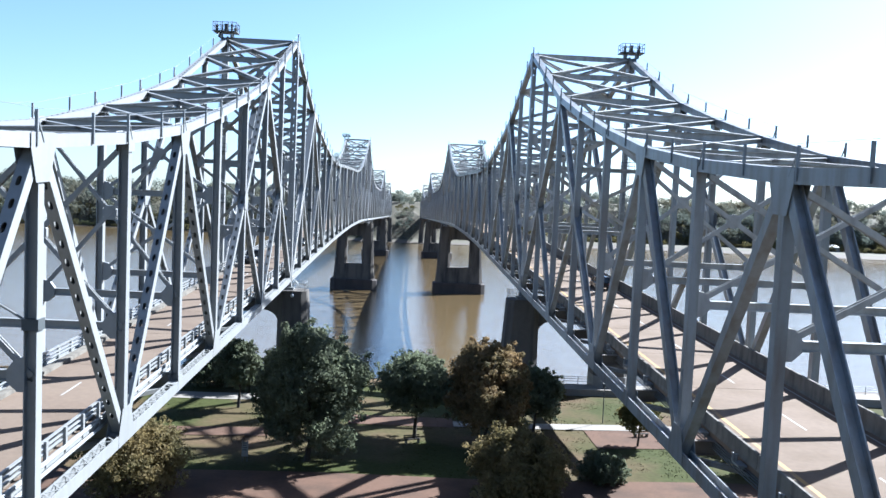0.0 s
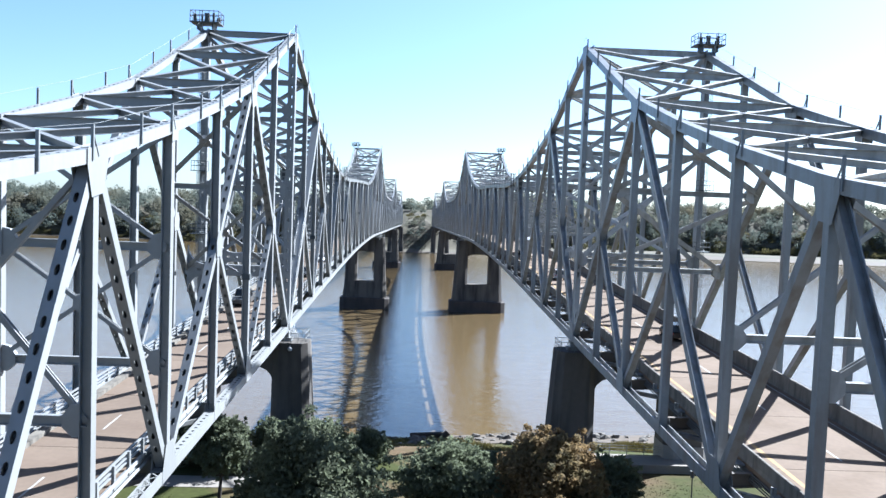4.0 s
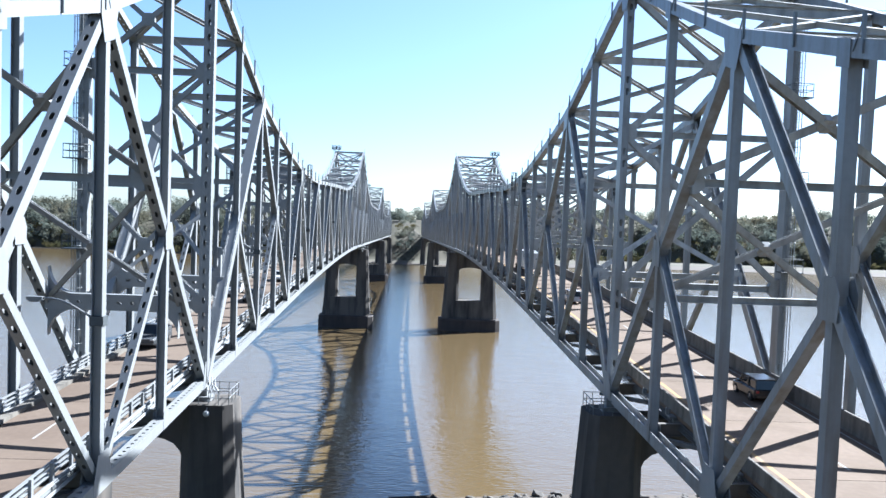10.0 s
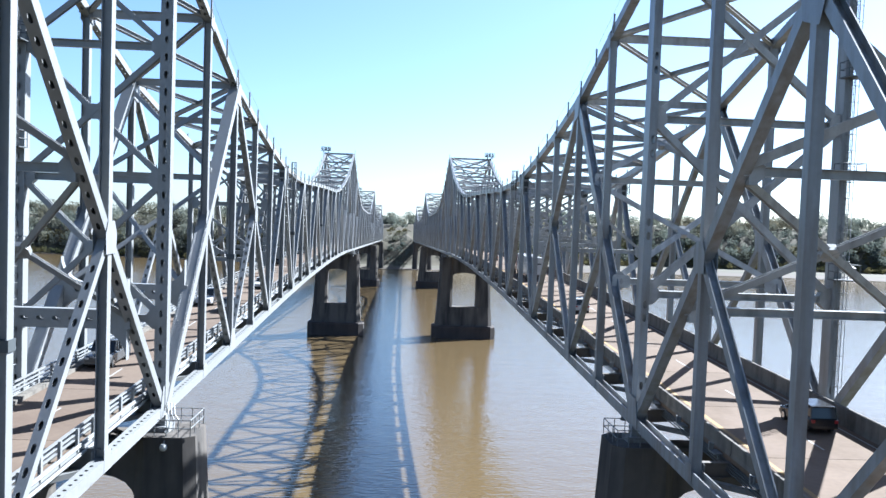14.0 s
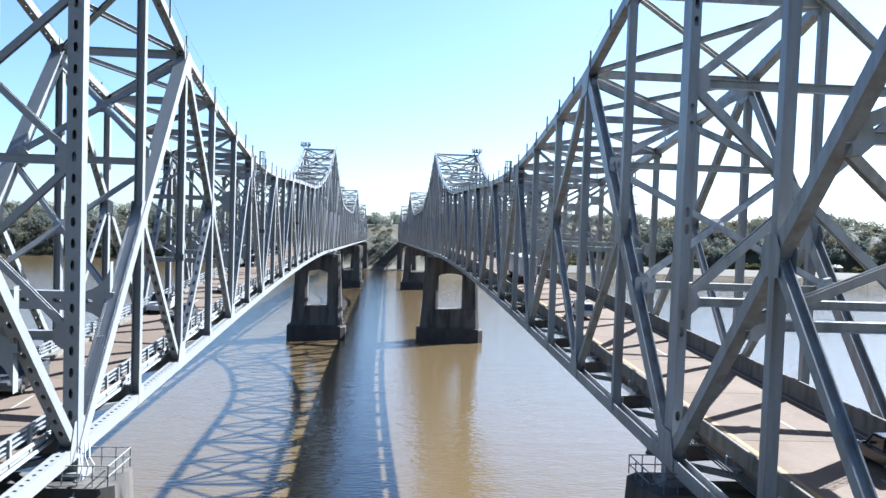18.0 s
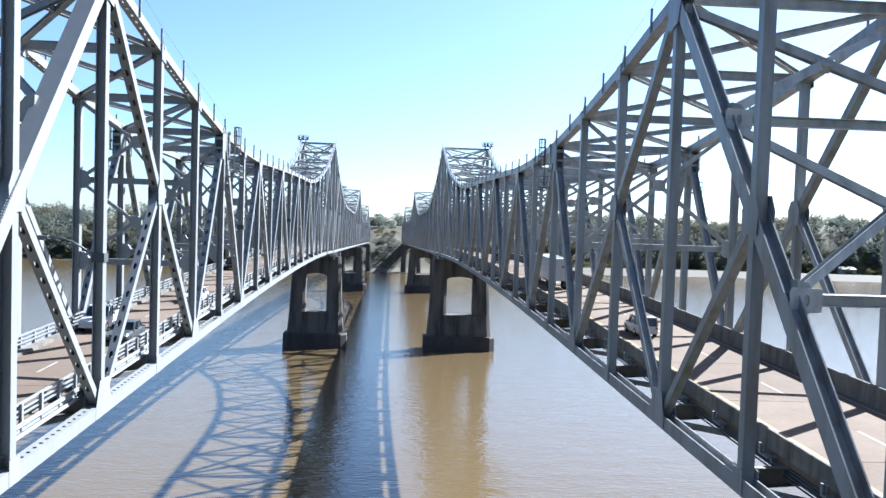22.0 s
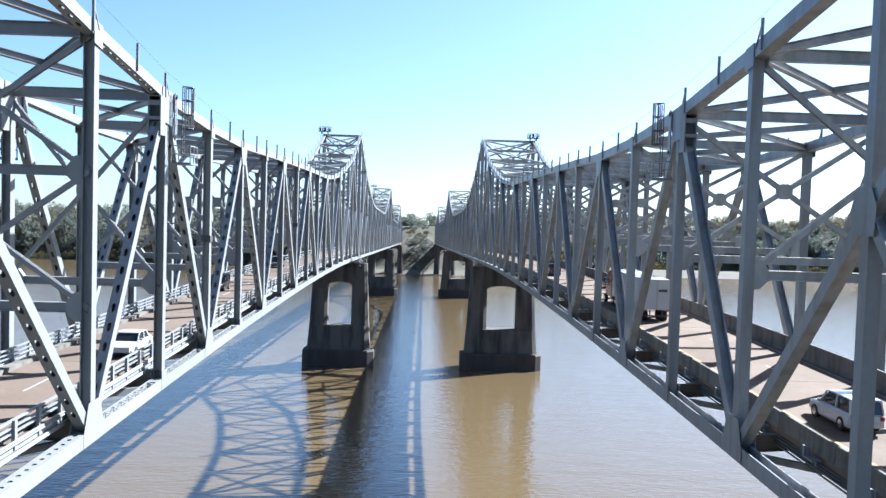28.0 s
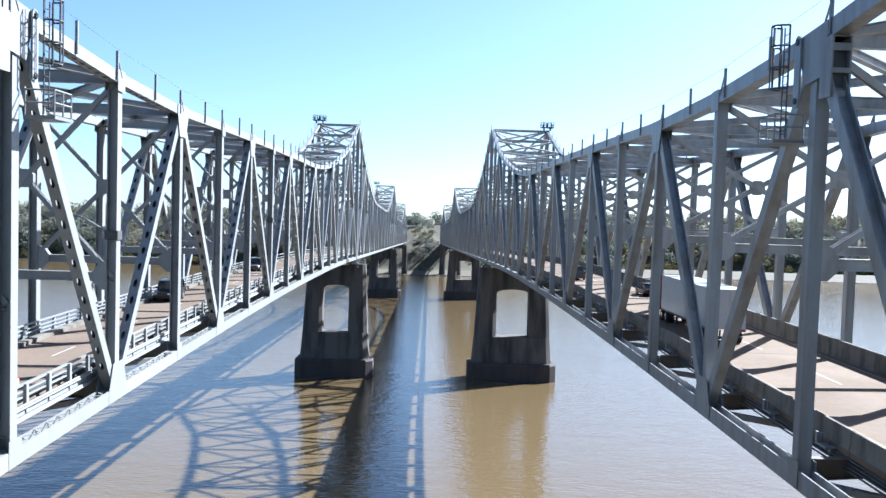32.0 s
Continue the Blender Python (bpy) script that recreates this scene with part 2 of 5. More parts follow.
CUBE = [(0, 3, 2, 1), (4, 5, 6, 7), (0, 1, 5, 4), (1, 2, 6, 5), (2, 3, 7, 6), (3, 0, 4, 7)]


def block(x0, x1, y0, y1, z0, z1):
    return [(x0, y0, z0), (x1, y0, z0), (x1, y1, z0), (x0, y1, z0), (x0, y0, z1), (x1, y0, z1), (x1, y1, z1), (x0, y1, z1)], CUBE


def axes(a, b, side):
    """Unit vectors along a member, across it (nearest to side) and upright to both."""
    a, b = Vector(a), Vector(b)
    u = (b - a).normalized()
    s = Vector(side)
    s = (s - u * s.dot(u)).normalized()
    return a, b, u, s, u.cross(s)


def bar(a, b, wide, deep, side=(1, 0, 0), shift=(0.0, 0.0)):
    """A box from a to b, wide across (along side) and deep in the other way."""
    a, b, u, s, v = axes(a, b, side)
    o = s * shift[0] + v * shift[1]
    p = [(-1, -1), (1, -1), (1, 1), (-1, 1)]
    verts = [e + o + s * (i * wide / 2) + v * (j * deep / 2) for e in (a, b) for i, j in p]
    return verts, CUBE


def extruded(a, b, outline, side=(1, 0, 0)):
    """An outline of (across, upright) pairs drawn out from a to b."""
    a, b, u, s, v = axes(a, b, side)
    n = len(outline)
    verts = [e + s * p + v * q for e in (a, b) for p, q in outline]
    return verts, [(i, (i + 1) % n, n + (i + 1) % n, n + i) for i in range(n)] + [tuple(range(n))[::-1], tuple(range(n, 2 * n))]


def h_beam(a, b, wide, deep, side=(1, 0, 0), flange=0.05, web=0.04):
    """Two flange plates, wide apart along side, joined by a web."""
    w, d, f, t = wide / 2, deep / 2, flange, web / 2
    return extruded(a, b, [(-w, -d), (-w + f, -d), (-w + f, -t), (w - f, -t), (w - f, -d), (w, -d), (w, d), (w - f, d), (w - f, t), (-w + f, t), (-w + f, d), (-w, d)], side)


def i_beam(a, b, wide, deep, side=(1, 0, 0)):
    """Top and bottom flanges with an upright web."""
    w, d, f, t = wide / 2, deep / 2, 0.04, 0.02
    return extruded(a, b, [(-w, -d), (w, -d), (w, -d + f), (t, -d + f), (t, d - f), (w, d - f), (w, d), (-w, d), (-w, d - f), (-t, d - f), (-t, -d + f), (-w, -d + f)], side)


def pierced(a, b, wide, deep, side=(1, 0, 0), step=1.15, plates=(-1, 1), clear=1.3, hole=(0.27, 0.115), every=1):
    """A built-up box: two solid webs and cover plates with oval hand holes."""
    a, b, u, s, v = axes(a, b, side)
    parts = [bar(a, b, 0.06, deep, side, (wide / 2 - 0.03, 0)), bar(a, b, 0.06, deep, side, (0.03 - wide / 2, 0))]
    length = (b - a).length
    count = max(1, int((length - 2 * clear) / step))
    start = (length - count * step) / 2
    w = wide / 2 - 0.06
    verts, faces = [], []
    for j in plates:
        for lo, hi in ((0, start), (length - start, length)):
            o = len(verts)
            verts += [a + u * q + s * r + v * (j * deep / 2) for q, r in ((lo, -w), (hi, -w), (hi, w), (lo, w))]
            faces.append((o, o + 1, o + 2, o + 3))
        for n in range(count):
            c = start + (n + 0.5) * step
            if n % every > 1 or (every > 1 and n < 1):
                o = len(verts)
                verts += [a + u * (c + i * step / 2) + s * (r * w) + v * (j * deep / 2) for i, r in ((-1, -1), (1, -1), (1, 1), (-1, 1))]
                faces.append((o, o + 1, o + 2, o + 3))
                continue
            rim = [(-1, -1), (0, -1), (1, -1), (1, 0), (1, 1), (0, 1), (-1, 1), (-1, 0)]
            o = len(verts)
            verts += [a + u * (c + i * step / 2) + s * (r * w) + v * (j * deep / 2) for i, r in rim]
            ring = [(-0.72, -0.8), (0, -1), (0.72, -0.8), (1, 0), (0.72, 0.8), (0, 1), (-0.72, 0.8), (-1, 0)]
            for inset in (0, 0.05):
                verts += [a + u * (c + i * hole[0]) + s * (r * hole[1]) + v * (j * (deep / 2 - inset)) for i, r in ring]
            for i in range(8):
                k = (i + 1) % 8
                faces.append((o + i, o + k, o + 8 + k, o + 8 + i))
                faces.append((o + 8 + i, o + 8 + k, o + 16 + k, o + 16 + i))
    return merge(*parts, (verts, faces))


def laced(a, b, wide, deep, side=(1, 0, 0), pitch=0.62):
    """Two solid webs tied top and bottom by zigzag lacing bars."""
    a, b, u, s, v = axes(a, b, side)
    parts = [bar(a, b, 0.09, deep, side, (wide / 2 - 0.045, 0)), bar(a, b, 0.09, deep, side, (0.045 - wide / 2, 0))]
    length, w = (b - a).length, wide / 2 - 0.05
    n = int((length - 2.6) / pitch)
    start = (length - n * pitch) / 2
    for j in (-1, 1):
        h = v * (j * (deep / 2 - 0.02))
        for i in range(n):
            e = 1 if i % 2 else -1
            parts.append(bar(a + u * (start + i * pitch) - s * (w * e) + h, a + u * (start + (i + 1) * pitch) + s * (w * e) + h, 0.09, 0.02, u))
        for lo, hi in ((0, start), (length - start, length)):
            parts.append(bar(a + u * lo + h, a + u * hi + h, wide - 0.1, 0.02, side))
    return merge(*parts)


def plate(centre, outline, thick, faces_x=True):
    """A flat plate in the truss plane: outline of (y, z) about its centre."""
    n = len(outline)
    x, y, z = centre
    verts = [(x + d * thick / 2, y + p, z + q) for d in (-1, 1) for p, q in outline]
    return verts, [tuple(range(n))[::-1], tuple(range(n, 2 * n))] + [(i, (i + 1) % n, n + (i + 1) % n, n + i) for i in range(n)]


def tube(a, b, radius, sides=6):
    a, b, u, s, v = axes(a, b, (1, 0.01, 0.02) if abs((Vector(b) - Vector(a)).normalized().x) < 0.9 else (0, 1, 0))
    verts = [e + (s * math.cos(i * math.tau / sides) + v * math.sin(i * math.tau / sides)) * radius for e in (a, b) for i in range(sides)]
    return verts, [(i, (i + 1) % sides, sides + (i + 1) % sides, sides + i) for i in range(sides)] + [tuple(range(sides))[::-1], tuple(range(sides, 2 * sides))]


# ---- setting: river, banks, far woods ----
def sheet(name, xs, ys, height, mat, label, kind="structure", category="ground"):
    verts = [(x, y, height(x, y)) for y in ys for x in xs]
    w = len(xs)
    faces = [(j * w + i, j * w + i + 1, (j + 1) * w + i + 1, (j + 1) * w + i) for j in range(len(ys) - 1) for i in range(w - 1)]
    ob = solid(name, (verts, faces), mat)
    for p in ob.data.polygons:
        p.use_smooth = True
    return tagged(ob, label, category, "", kind)


def spread(lo, hi, n):
    return [lo + (hi - lo) * i / n for i in range(n + 1)]


def shore_line(x):
    """Where the near bank meets the water."""
    return 170.5 + 0.16 * max(min(x, 60), -30) + 3.0 * noise.noise((x * 0.04, 3.1, 0)) + 6 * noise.noise((x * 0.008, 9, 0))


def near_ground(x, y):
    edge = shore_line(x)
    top = 128.0
    if y <= top:
        return LAND + 0.35 * noise.noise((x * 0.05, y * 0.05, 1)) * (1 if y < 122 else 0.3)
    t = (y - top) / (edge - top)
    if t > 1:
        return WATER - (t - 1) * 14
    return WATER + (LAND - WATER) * (1 - t) ** 1.5 + 0.5 * noise.noise((x * 0.12, y * 0.12, 5)) * min(1, (1 - t) * 4)


def far_edge(x):
    return 866 + 100 * (1 - math.exp(-(x / 170) ** 2)) + 14 * noise.noise((x * 0.005, 1.7, 0))


def foot_of_hill(x):
    """Width of the flat shore before the bluff rises."""
    return 78 + 62 * math.tanh((x - 90) / 110) - 12 * math.exp(-(x / 60) ** 2) + 26 * math.exp(-((x + 30) / 80) ** 2)


def far_ground(x, y):
    d = y - far_edge(x)
    if d < 0:
        return WATER + d * 0.15
    shore = min(d / 60, 1) * 3.4
    rise = 53 + 9 * math.tanh(x / 200) - 8 * math.exp(-(x / 70) ** 2)
    hill = rise * (1 - math.exp(-max(d - foot_of_hill(x), 0) / 48)) * (0.92 + 0.25 * noise.noise((x * 0.006, y * 0.004, 7)))
    far = min(max((d - 210) / 260, 0), 1)
    z = WATER + shore + hill * (1 - 0.7 * far * far * (3 - 2 * far))
    if 10 < abs(x) < 52 and y < 1060:
        # the two roads land in a cutting
        floor = road_level(y) - 1.6
        w = min(1, (abs(x) - 10) / 5, (52 - abs(x)) / 14) * min(1, (1060 - y) / 40)
        z = z + (min(z, floor) - z) * w
    return z


tagged(solid("water", ([(-4200, 120, WATER), (4200, 120, WATER), (4200, 4300, WATER), (-4200, 4300, WATER)], [(0, 1, 2, 3)]), RIVER),
       "wide calm muddy brown river with fine ripples", "river", "", "structure")
sheet("ground", [-4200, -2000, -900, -400, -200] + spread(-120, 120, 80) + [200, 400, 900, 2000, 4200],
      [-4300, -1500, -500, -150] + spread(-40, 130, 40) + spread(132, 206, 44) + [230, 300], near_ground, GRASS,
      "dry lawn and grassy river bank in a small park")
sheet("far_bank", [-4200, -2600, -1700] + spread(-1200, 1200, 120) + [1700, 2600, 4200],
      spread(830, 1240, 82) + [1330, 1600, 2400, 4300], far_ground, BANK, "far river bank rising to a wooded bluff")
sheet("beach", spread(-900, 900, 150), spread(0, 1, 8), lambda x, t: 0, SAND, "pale sand beach along the far bank")
beach = scene.objects["beach"]
for v in beach.data.vertices:
    x, t = v.co.x + beach.location.x, v.co.y + beach.location.y
    y = far_edge(x) + 1 + t * (foot_of_hill(x) * 0.3 + 8 * noise.noise((x * 0.02, 2, 2)))
    v.co = Vector((x, y, far_ground(x, y) + 0.15)) - beach.location


def leaf_quads(rng, centre, radii, count, size, verts, faces, shell=0.55):
    """Leaf clumps as small bent quads scattered in an uneven ellipsoid."""
    for _ in range(count):
        while True:
            d = Vector((rng.uniform(-1, 1), rng.uniform(-1, 1), rng.uniform(-1, 1)))
            if 0.05 < d.length < 1:
                break
        d = d.normalized() * (shell + (1 - shell) * rng.random()) if rng.random() < 0.8 else d
        p = Vector(centre) + Vector((d.x * radii[0], d.y * radii[1], d.z * radii[2]))
        n = (d + Vector((rng.gauss(0, 0.6), rng.gauss(0, 0.6), rng.gauss(0, 0.6)))).normalized()
        s = n.orthogonal().normalized()
        s = (s * math.cos(a := rng.uniform(0, 6.28)) + n.cross(s) * math.sin(a)).normalized()
        t = n.cross(s)
        h = size * rng.uniform(0.6, 1.3)
        o = len(verts)
        verts += [p - s * h, p - t * h * 0.55 + n * h * 0.15, p + s * h, p + t * h * 0.55 - n * h * 0.1]
        faces.append((o, o + 1, o + 2, o + 3))


def crown(rng, x, y, z, r, tall, verts, faces, clumps=28):
    """One far tree: a stack of uneven leaf lobes."""
    for n in range(rng.randint(4, 6)):
        f = (n + rng.random()) / 5
        leaf_quads(rng, (x + rng.gauss(0, r * 0.45), y + rng.gauss(0, r * 0.4), z + tall * (0.22 + 0.62 * f)),
                   (r * 0.62, r * 0.62, tall * 0.2), clumps, r * 0.135, verts, faces, 0.75)


def far_woods():
    """Thickets along the shore and taller trees up the far bluff."""
    rng = random.Random(11)
    for x0, x1 in ((-1700, -760), (-760, -500), (-500, -280), (-280, -60), (-60, 60), (60, 280), (280, 500), (500, 760), (760, 1700)):
        side = abs(x0 + x1) < 1500
        middle = x0 == -60
        for name, mat, count, label in (("far_woods", WOODS_HAZED, 1.15, "distant autumn woods in olive, green and rust"), ("far_thicket", WOODS_PALE, 0.55, "pale olive thicket at the foot of the far bluff")):
            verts, faces = [], []
            thicket = mat is WOODS_PALE
            for _ in range(int((x1 - x0) * count * (1.0 if side else 0.45) * (0.5 if middle else 1))):
                x = rng.uniform(x0, x1)
                lead = foot_of_hill(x)
                d = lead - 14 + 38 * rng.random() if thicket else lead + 2 + 170 * rng.random() ** 1.25
                if abs(x) < 50 and not thicket:
                    d = lead + 190 + 90 * rng.random()
                y = far_edge(x) + d
                if abs(x) < 46 and y < 1085 or (abs(x - 0.5 * y) < 22 and y < 1092 and d > lead + 40):
                    continue
                tall, r = (rng.uniform(5, 10), rng.uniform(3.5, 6.5)) if thicket else (rng.uniform(11, 20), rng.uniform(5.0, 9.0))
                crown(rng, x, y, far_ground(x, y) - 0.5, r, tall, verts, faces, 36 if thicket else 46)
            if verts:
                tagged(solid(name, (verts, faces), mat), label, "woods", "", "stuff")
    # dark crowns added here to stand for the embankment's shadow on the slope
    verts, faces = [], []
    for _ in range(70):
        x, y = rng.uniform(-10, 10), rng.uniform(905, 990)
        crown(rng, x, y, far_ground(x, y) - 0.3, rng.uniform(1.6, 3.2), rng.uniform(2, 4.5), verts, faces, 22)
    tagged(solid("far_thicket", (verts, faces), WOODS_HAZED), "added dark scrub standing for the shadow on the slope between the two roads", "scrub", "", "stuff")
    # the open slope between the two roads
    for x, y, tall, r, mat, label in ((-8.5, 1062, 10, 6.0, WOODS_HAZED, "round dark tree on the crest of the far slope"), (14, 1085, 11, 8, WOODS_HAZED, "dark tree on the crest of the far slope"),
                                      (-4, 1006, 6, 5, WOODS_HAZED, "dark bush on the far slope"), (4, 1012, 6, 5.5, WOODS_HAZED, "dark bush on the far slope"), (-8, 985, 5, 4, WOODS_PALE, "olive bush on the far slope"),
                                      (1, 978, 4.5, 4, WOODS_PALE, "olive bush on the far slope"), (8, 985, 5, 4, WOODS_PALE, "yellow bush on the far slope"), (-3, 955, 4, 4, WOODS_HAZED, "dark bush low on the far slope"),
                                      (5, 945, 4, 4, WOODS_HAZED, "dark bush low on the far slope"), (-8, 935, 4, 4, WOODS_HAZED, "dark bush low on the far slope")):
        verts, faces = [], []
        z = far_ground(x, y)
        root = thing("tree" if tall > 8 else "shrub", (x, y, z), label, "tree" if tall > 8 else "shrub")
        crown(rng, x, y, z, r, tall, verts, faces, 60)
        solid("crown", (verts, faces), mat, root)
        solid("trunk", tube((x, y, z - 0.3), (x, y, z + tall * 0.5), 0.3, 6), BARK, root)


far_woods()


def house(x, y, wide, deep, tall, wall, roof_mat, label):
    """A far house with a pitched roof, windows and a door."""
    z = far_ground(x, y)
    root = thing("house", (x, y, z), label, "house", "houses on the bluff")
    w, d = wide / 2, deep / 2
    body = solid("wall", block(x - w, x + w, y - d, y + d, z - 3, z + tall), wall, root)
    e, r = 0.6, tall + deep * 0.32
    pts = [(x - w - e, y - d - e, z + tall), (x + w + e, y - d - e, z + tall), (x + w + e, y + d + e, z + tall), (x - w - e, y + d + e, z + tall), (x - w + deep * 0.25, y, z + r), (x + w - deep * 0.25, y, z + r)]
    solid("roof", (pts, [(0, 1, 5, 4), (2, 3, 4, 5), (1, 2, 5), (3, 0, 4), (3, 2, 1, 0)]), roof_mat, root)
    n = max(2, int(wide / 3))
    for i in range(n):
        cx = x - w + wide * (i + 0.5) / n
        solid("window", block(cx - 0.5, cx + 0.5, y - d - 0.05, y - d + 0.1, z + tall * 0.35, z + tall * 0.75), GLASS, root)


house(545, 1096, 22, 10, 6, WHITEWASH, STEEL_DARK, "long white house among trees on the bluff")
house(470, 1120, 14, 10, 7, WHITEWASH, ROCK, "pale house among trees on the bluff")
house(-395, 1075, 12, 9, 6, WHITEWASH, ROCK, "pale house half hidden by woods on the bluff")
house(-18, 1130, 10, 8, 5, WHITEWASH, STEEL_DARK, "small white house above the far slope")


# ---- bridges ----
NEAR = range(-11, 14)
OLD = dict(sign=-1, across=9.6, steel=STEEL_OLD, road=1.25, sway=6.4, tower=(6.25, 15.65, 24.6), portal=(0.29, 0.645))
NEW = dict(sign=1, across=13.6, steel=STEEL_NEW, road=1.15, sway=9.0, tower=(9.0, 21.2), portal=(0.362, 0.69))
FIRST, LAST = -20, 70


def pattern(k):
    """Offset of panel point k from its tower, -10 to 9."""
    return (k + 10) % 20 - 10


class Bridge:
    def __init__(self, spec, label):
        self.sign, self.across, self.steel, self.road, self.sway = spec["sign"], spec["across"], spec["steel"], spec["road"], spec["sway"]
        self.old = self.sign < 0
        self.tower, self.portal = spec["tower"], spec["portal"]
        self.pale = self.steel if self.old else STEEL_BRACE
        self.lines = (self.sign * HALF, self.sign * (HALF + self.across))
        self.mid = self.sign * (HALF + self.across / 2)
        self.root = thing("truss_bridge", (self.mid, TOWER_Y, chord_z(0) - 0.4), label, "bridge", "pair of river bridges")
        self.root.matrix_basis = GRADE @ Matrix.Translation(PLACE[self.root.name])
        self.cache = {}

    def low(self, x, k):
        return Vector((x, node_y(k), chord_z(k)))

    def top(self, x, k):
        return Vector((x, node_y(k), chord_z(k) + depth_at(k)))

    def add(self, name, data, mat=None, parent=None, label=""):
        return solid(name, data, mat or self.steel, parent or self.root, label)

    def repeat(self, name, key, make, at, mat=None):
        """A piece that comes back along the bridge, all on one mesh."""
        if key not in self.cache:
            self.cache[key] = solid(name, make(), mat or self.steel, self.root)
            first = self.cache[key]
            PLACE[first.name] = Vector(at)
            first.location = at
            return first
        return twin(name, self.cache[key], at, self.root)

    # the members of one truss
    def chords(self, x, k):
        near = k in NEAR or k + 1 in NEAR
        t0, t1, b0, b1 = self.top(x, k), self.top(x, k + 1), self.low(x, k), self.low(x, k + 1)
        if self.old and near:
            self.add("top_chord", pierced(t0, t1, 0.62, 0.62, plates=(-1, 1), step=1.0, clear=0.8))
            j = pattern(k)
            if -4 <= j < 4:
                self.add("bottom_chord", pierced(b0, b1, 0.7, 0.72, plates=(1, -1), step=0.75, clear=1.0, hole=(0.15, 0.12)))
            else:
                self.add("bottom_chord", laced(b0, b1, 0.7, 0.72))
        elif near:
            self.add("top_chord", bar(t0, t1, 0.7, 0.72))
            self.add("bottom_chord", h_beam(b0, b1, 0.7, 0.82, flange=0.08, web=0.06))
        else:
            self.add("top_chord", bar(t0, t1, 0.62 if self.old else 0.7, 0.62 if self.old else 0.72))
            self.add("bottom_chord", bar(b0, b1, 0.66, 0.72 if self.old else 0.8))

    def web(self, name, a, b, near, wide=0.56, deep=0.58, holes=True):
        if self.old and near and holes:
            self.add(name, pierced(a, b, wide, deep))
        elif self.old:
            self.add(name, bar(a, b, wide, deep * 1.05))
        else:
            # members that lean away have open sides, those that lean back are closed boxes
            low, high = sorted((Vector(a), Vector(b)), key=lambda q: q.z)
            if low.y < high.y - 1:
                self.add(name, h_beam(a, b, wide * 1.1, deep * 1.12, flange=0.07, web=0.06))
            else:
                self.add(name, bar(a, b, wide * 1.03, deep * 1.03))

    def truss(self, x, k):
        j, near = pattern(k), k in NEAR
        a, t = self.low(x, k), self.top(x, k)
        tower = j == 0
        if tower:
            if self.old or not near:
                self.web("tower_post", a, t, near, 0.82, 0.85 if self.old else 0.8)
            else:
                self.add("tower_post", pierced(a, t, 0.56, 1.3, step=0.95, clear=1.0, hole=(0.3, 0.13), every=6))
        elif self.old:
            self.add("post", h_beam(a, t, 0.56, 0.62) if near else bar(a, t, 0.56, 0.5))
        else:
            self.add("post", bar(a, t, 0.58, 0.58))
        for s in (-1, 1):
            if j * s == 0 and k + 4 * s >= FIRST and k + 4 * s <= LAST:
                smooth = s > 0
                b = self.top(x, k + 2 * s)
                self.web("main_diagonal", a, b, near, 0.92 if smooth and self.old else 0.62, 0.8 if smooth else 0.64, holes=not smooth)
                if smooth and self.old and near:
                    self.rivet_rows(a, b)
                self.web("sub_diagonal", (a + b) / 2, self.low(x, k + 2 * s), near, 0.5, 0.46)
                c = self.low(x, k + 4 * s)
                self.web("main_diagonal", b, c, near)
                self.web("sub_diagonal", self.low(x, k + 2 * s), (b + c) / 2, near, 0.5, 0.46)
            if j * s in (5, 7, 9):
                for d in (-1, 1):
                    if FIRST <= k + d <= LAST:
                        self.web("diagonal", t, self.low(x, k + d), near or k + d in NEAR)
        if near or k - 2 in NEAR:
            self.gussets(x, k, j)

    def rivet_rows(self, a, b):
        """Rivet heads in rows along both edges of the lower half of a heavy diagonal."""
        a, b, u, s, v = axes(a, b, (1, 0, 0))
        verts, faces = [], []
        long = (b - a).length * 0.5
        for face in (-1, 1):
            for row in (-0.40, -0.31, -0.16, 0.0, 0.16, 0.31, 0.40):
                n = int(long / 0.16)
                for i in range(8, n):
                    d = i * 0.16
                    if abs(row) < 0.3 and not (0.18 < d / long < 0.42):
                        continue
                    c = a + u * d + s * row + v * (face * 0.421)
                    o = len(verts)
                    verts += [c - u * 0.04 - s * 0.04, c + u * 0.04 - s * 0.04, c + u * 0.04 + s * 0.04, c - u * 0.04 + s * 0.04, c + v * (face * 0.035)]
                    faces += [(o, o + 1, o + 4), (o + 1, o + 2, o + 4), (o + 2, o + 3, o + 4), (o + 3, o, o + 4)]
        tagged(self.add("rivets", (verts, faces), self.steel), kind="stuff")

    def gussets(self, x, k, j):
        """Pairs of plates that join the members at a panel point."""
        half = 0.34 if self.old else 0.37
        heavy = j % 2 == 0 if abs(j) <= 4 else j % 2 == 0
        slope = (chord_z(k + 1) - chord_z(k - 1)) / 2 / PANEL
        rise = (depth_at(k + 1) - depth_at(k - 1)) / 2 / PANEL
        if heavy:
            outline = [(-1.35, -0.36), (1.35, -0.36), (1.35, 0.3), (0.75, 1.75), (-0.75, 1.75), (-1.35, 0.3)]
        else:
            outline = [(-0.55, -0.36), (0.55, -0.36), (0.55, 0.8), (-0.55, 0.8)]
        c = self.low(x, k)
        for d in (-1, 1):
            self.add("gusset_plate", plate((x + d * (half + 0.012), c.y, c.z), [(p, q + p * slope) for p, q in outline], 0.024))
        top = self.top(x, k)
        apex = abs(j) in (0, 2, 5, 7, 9)
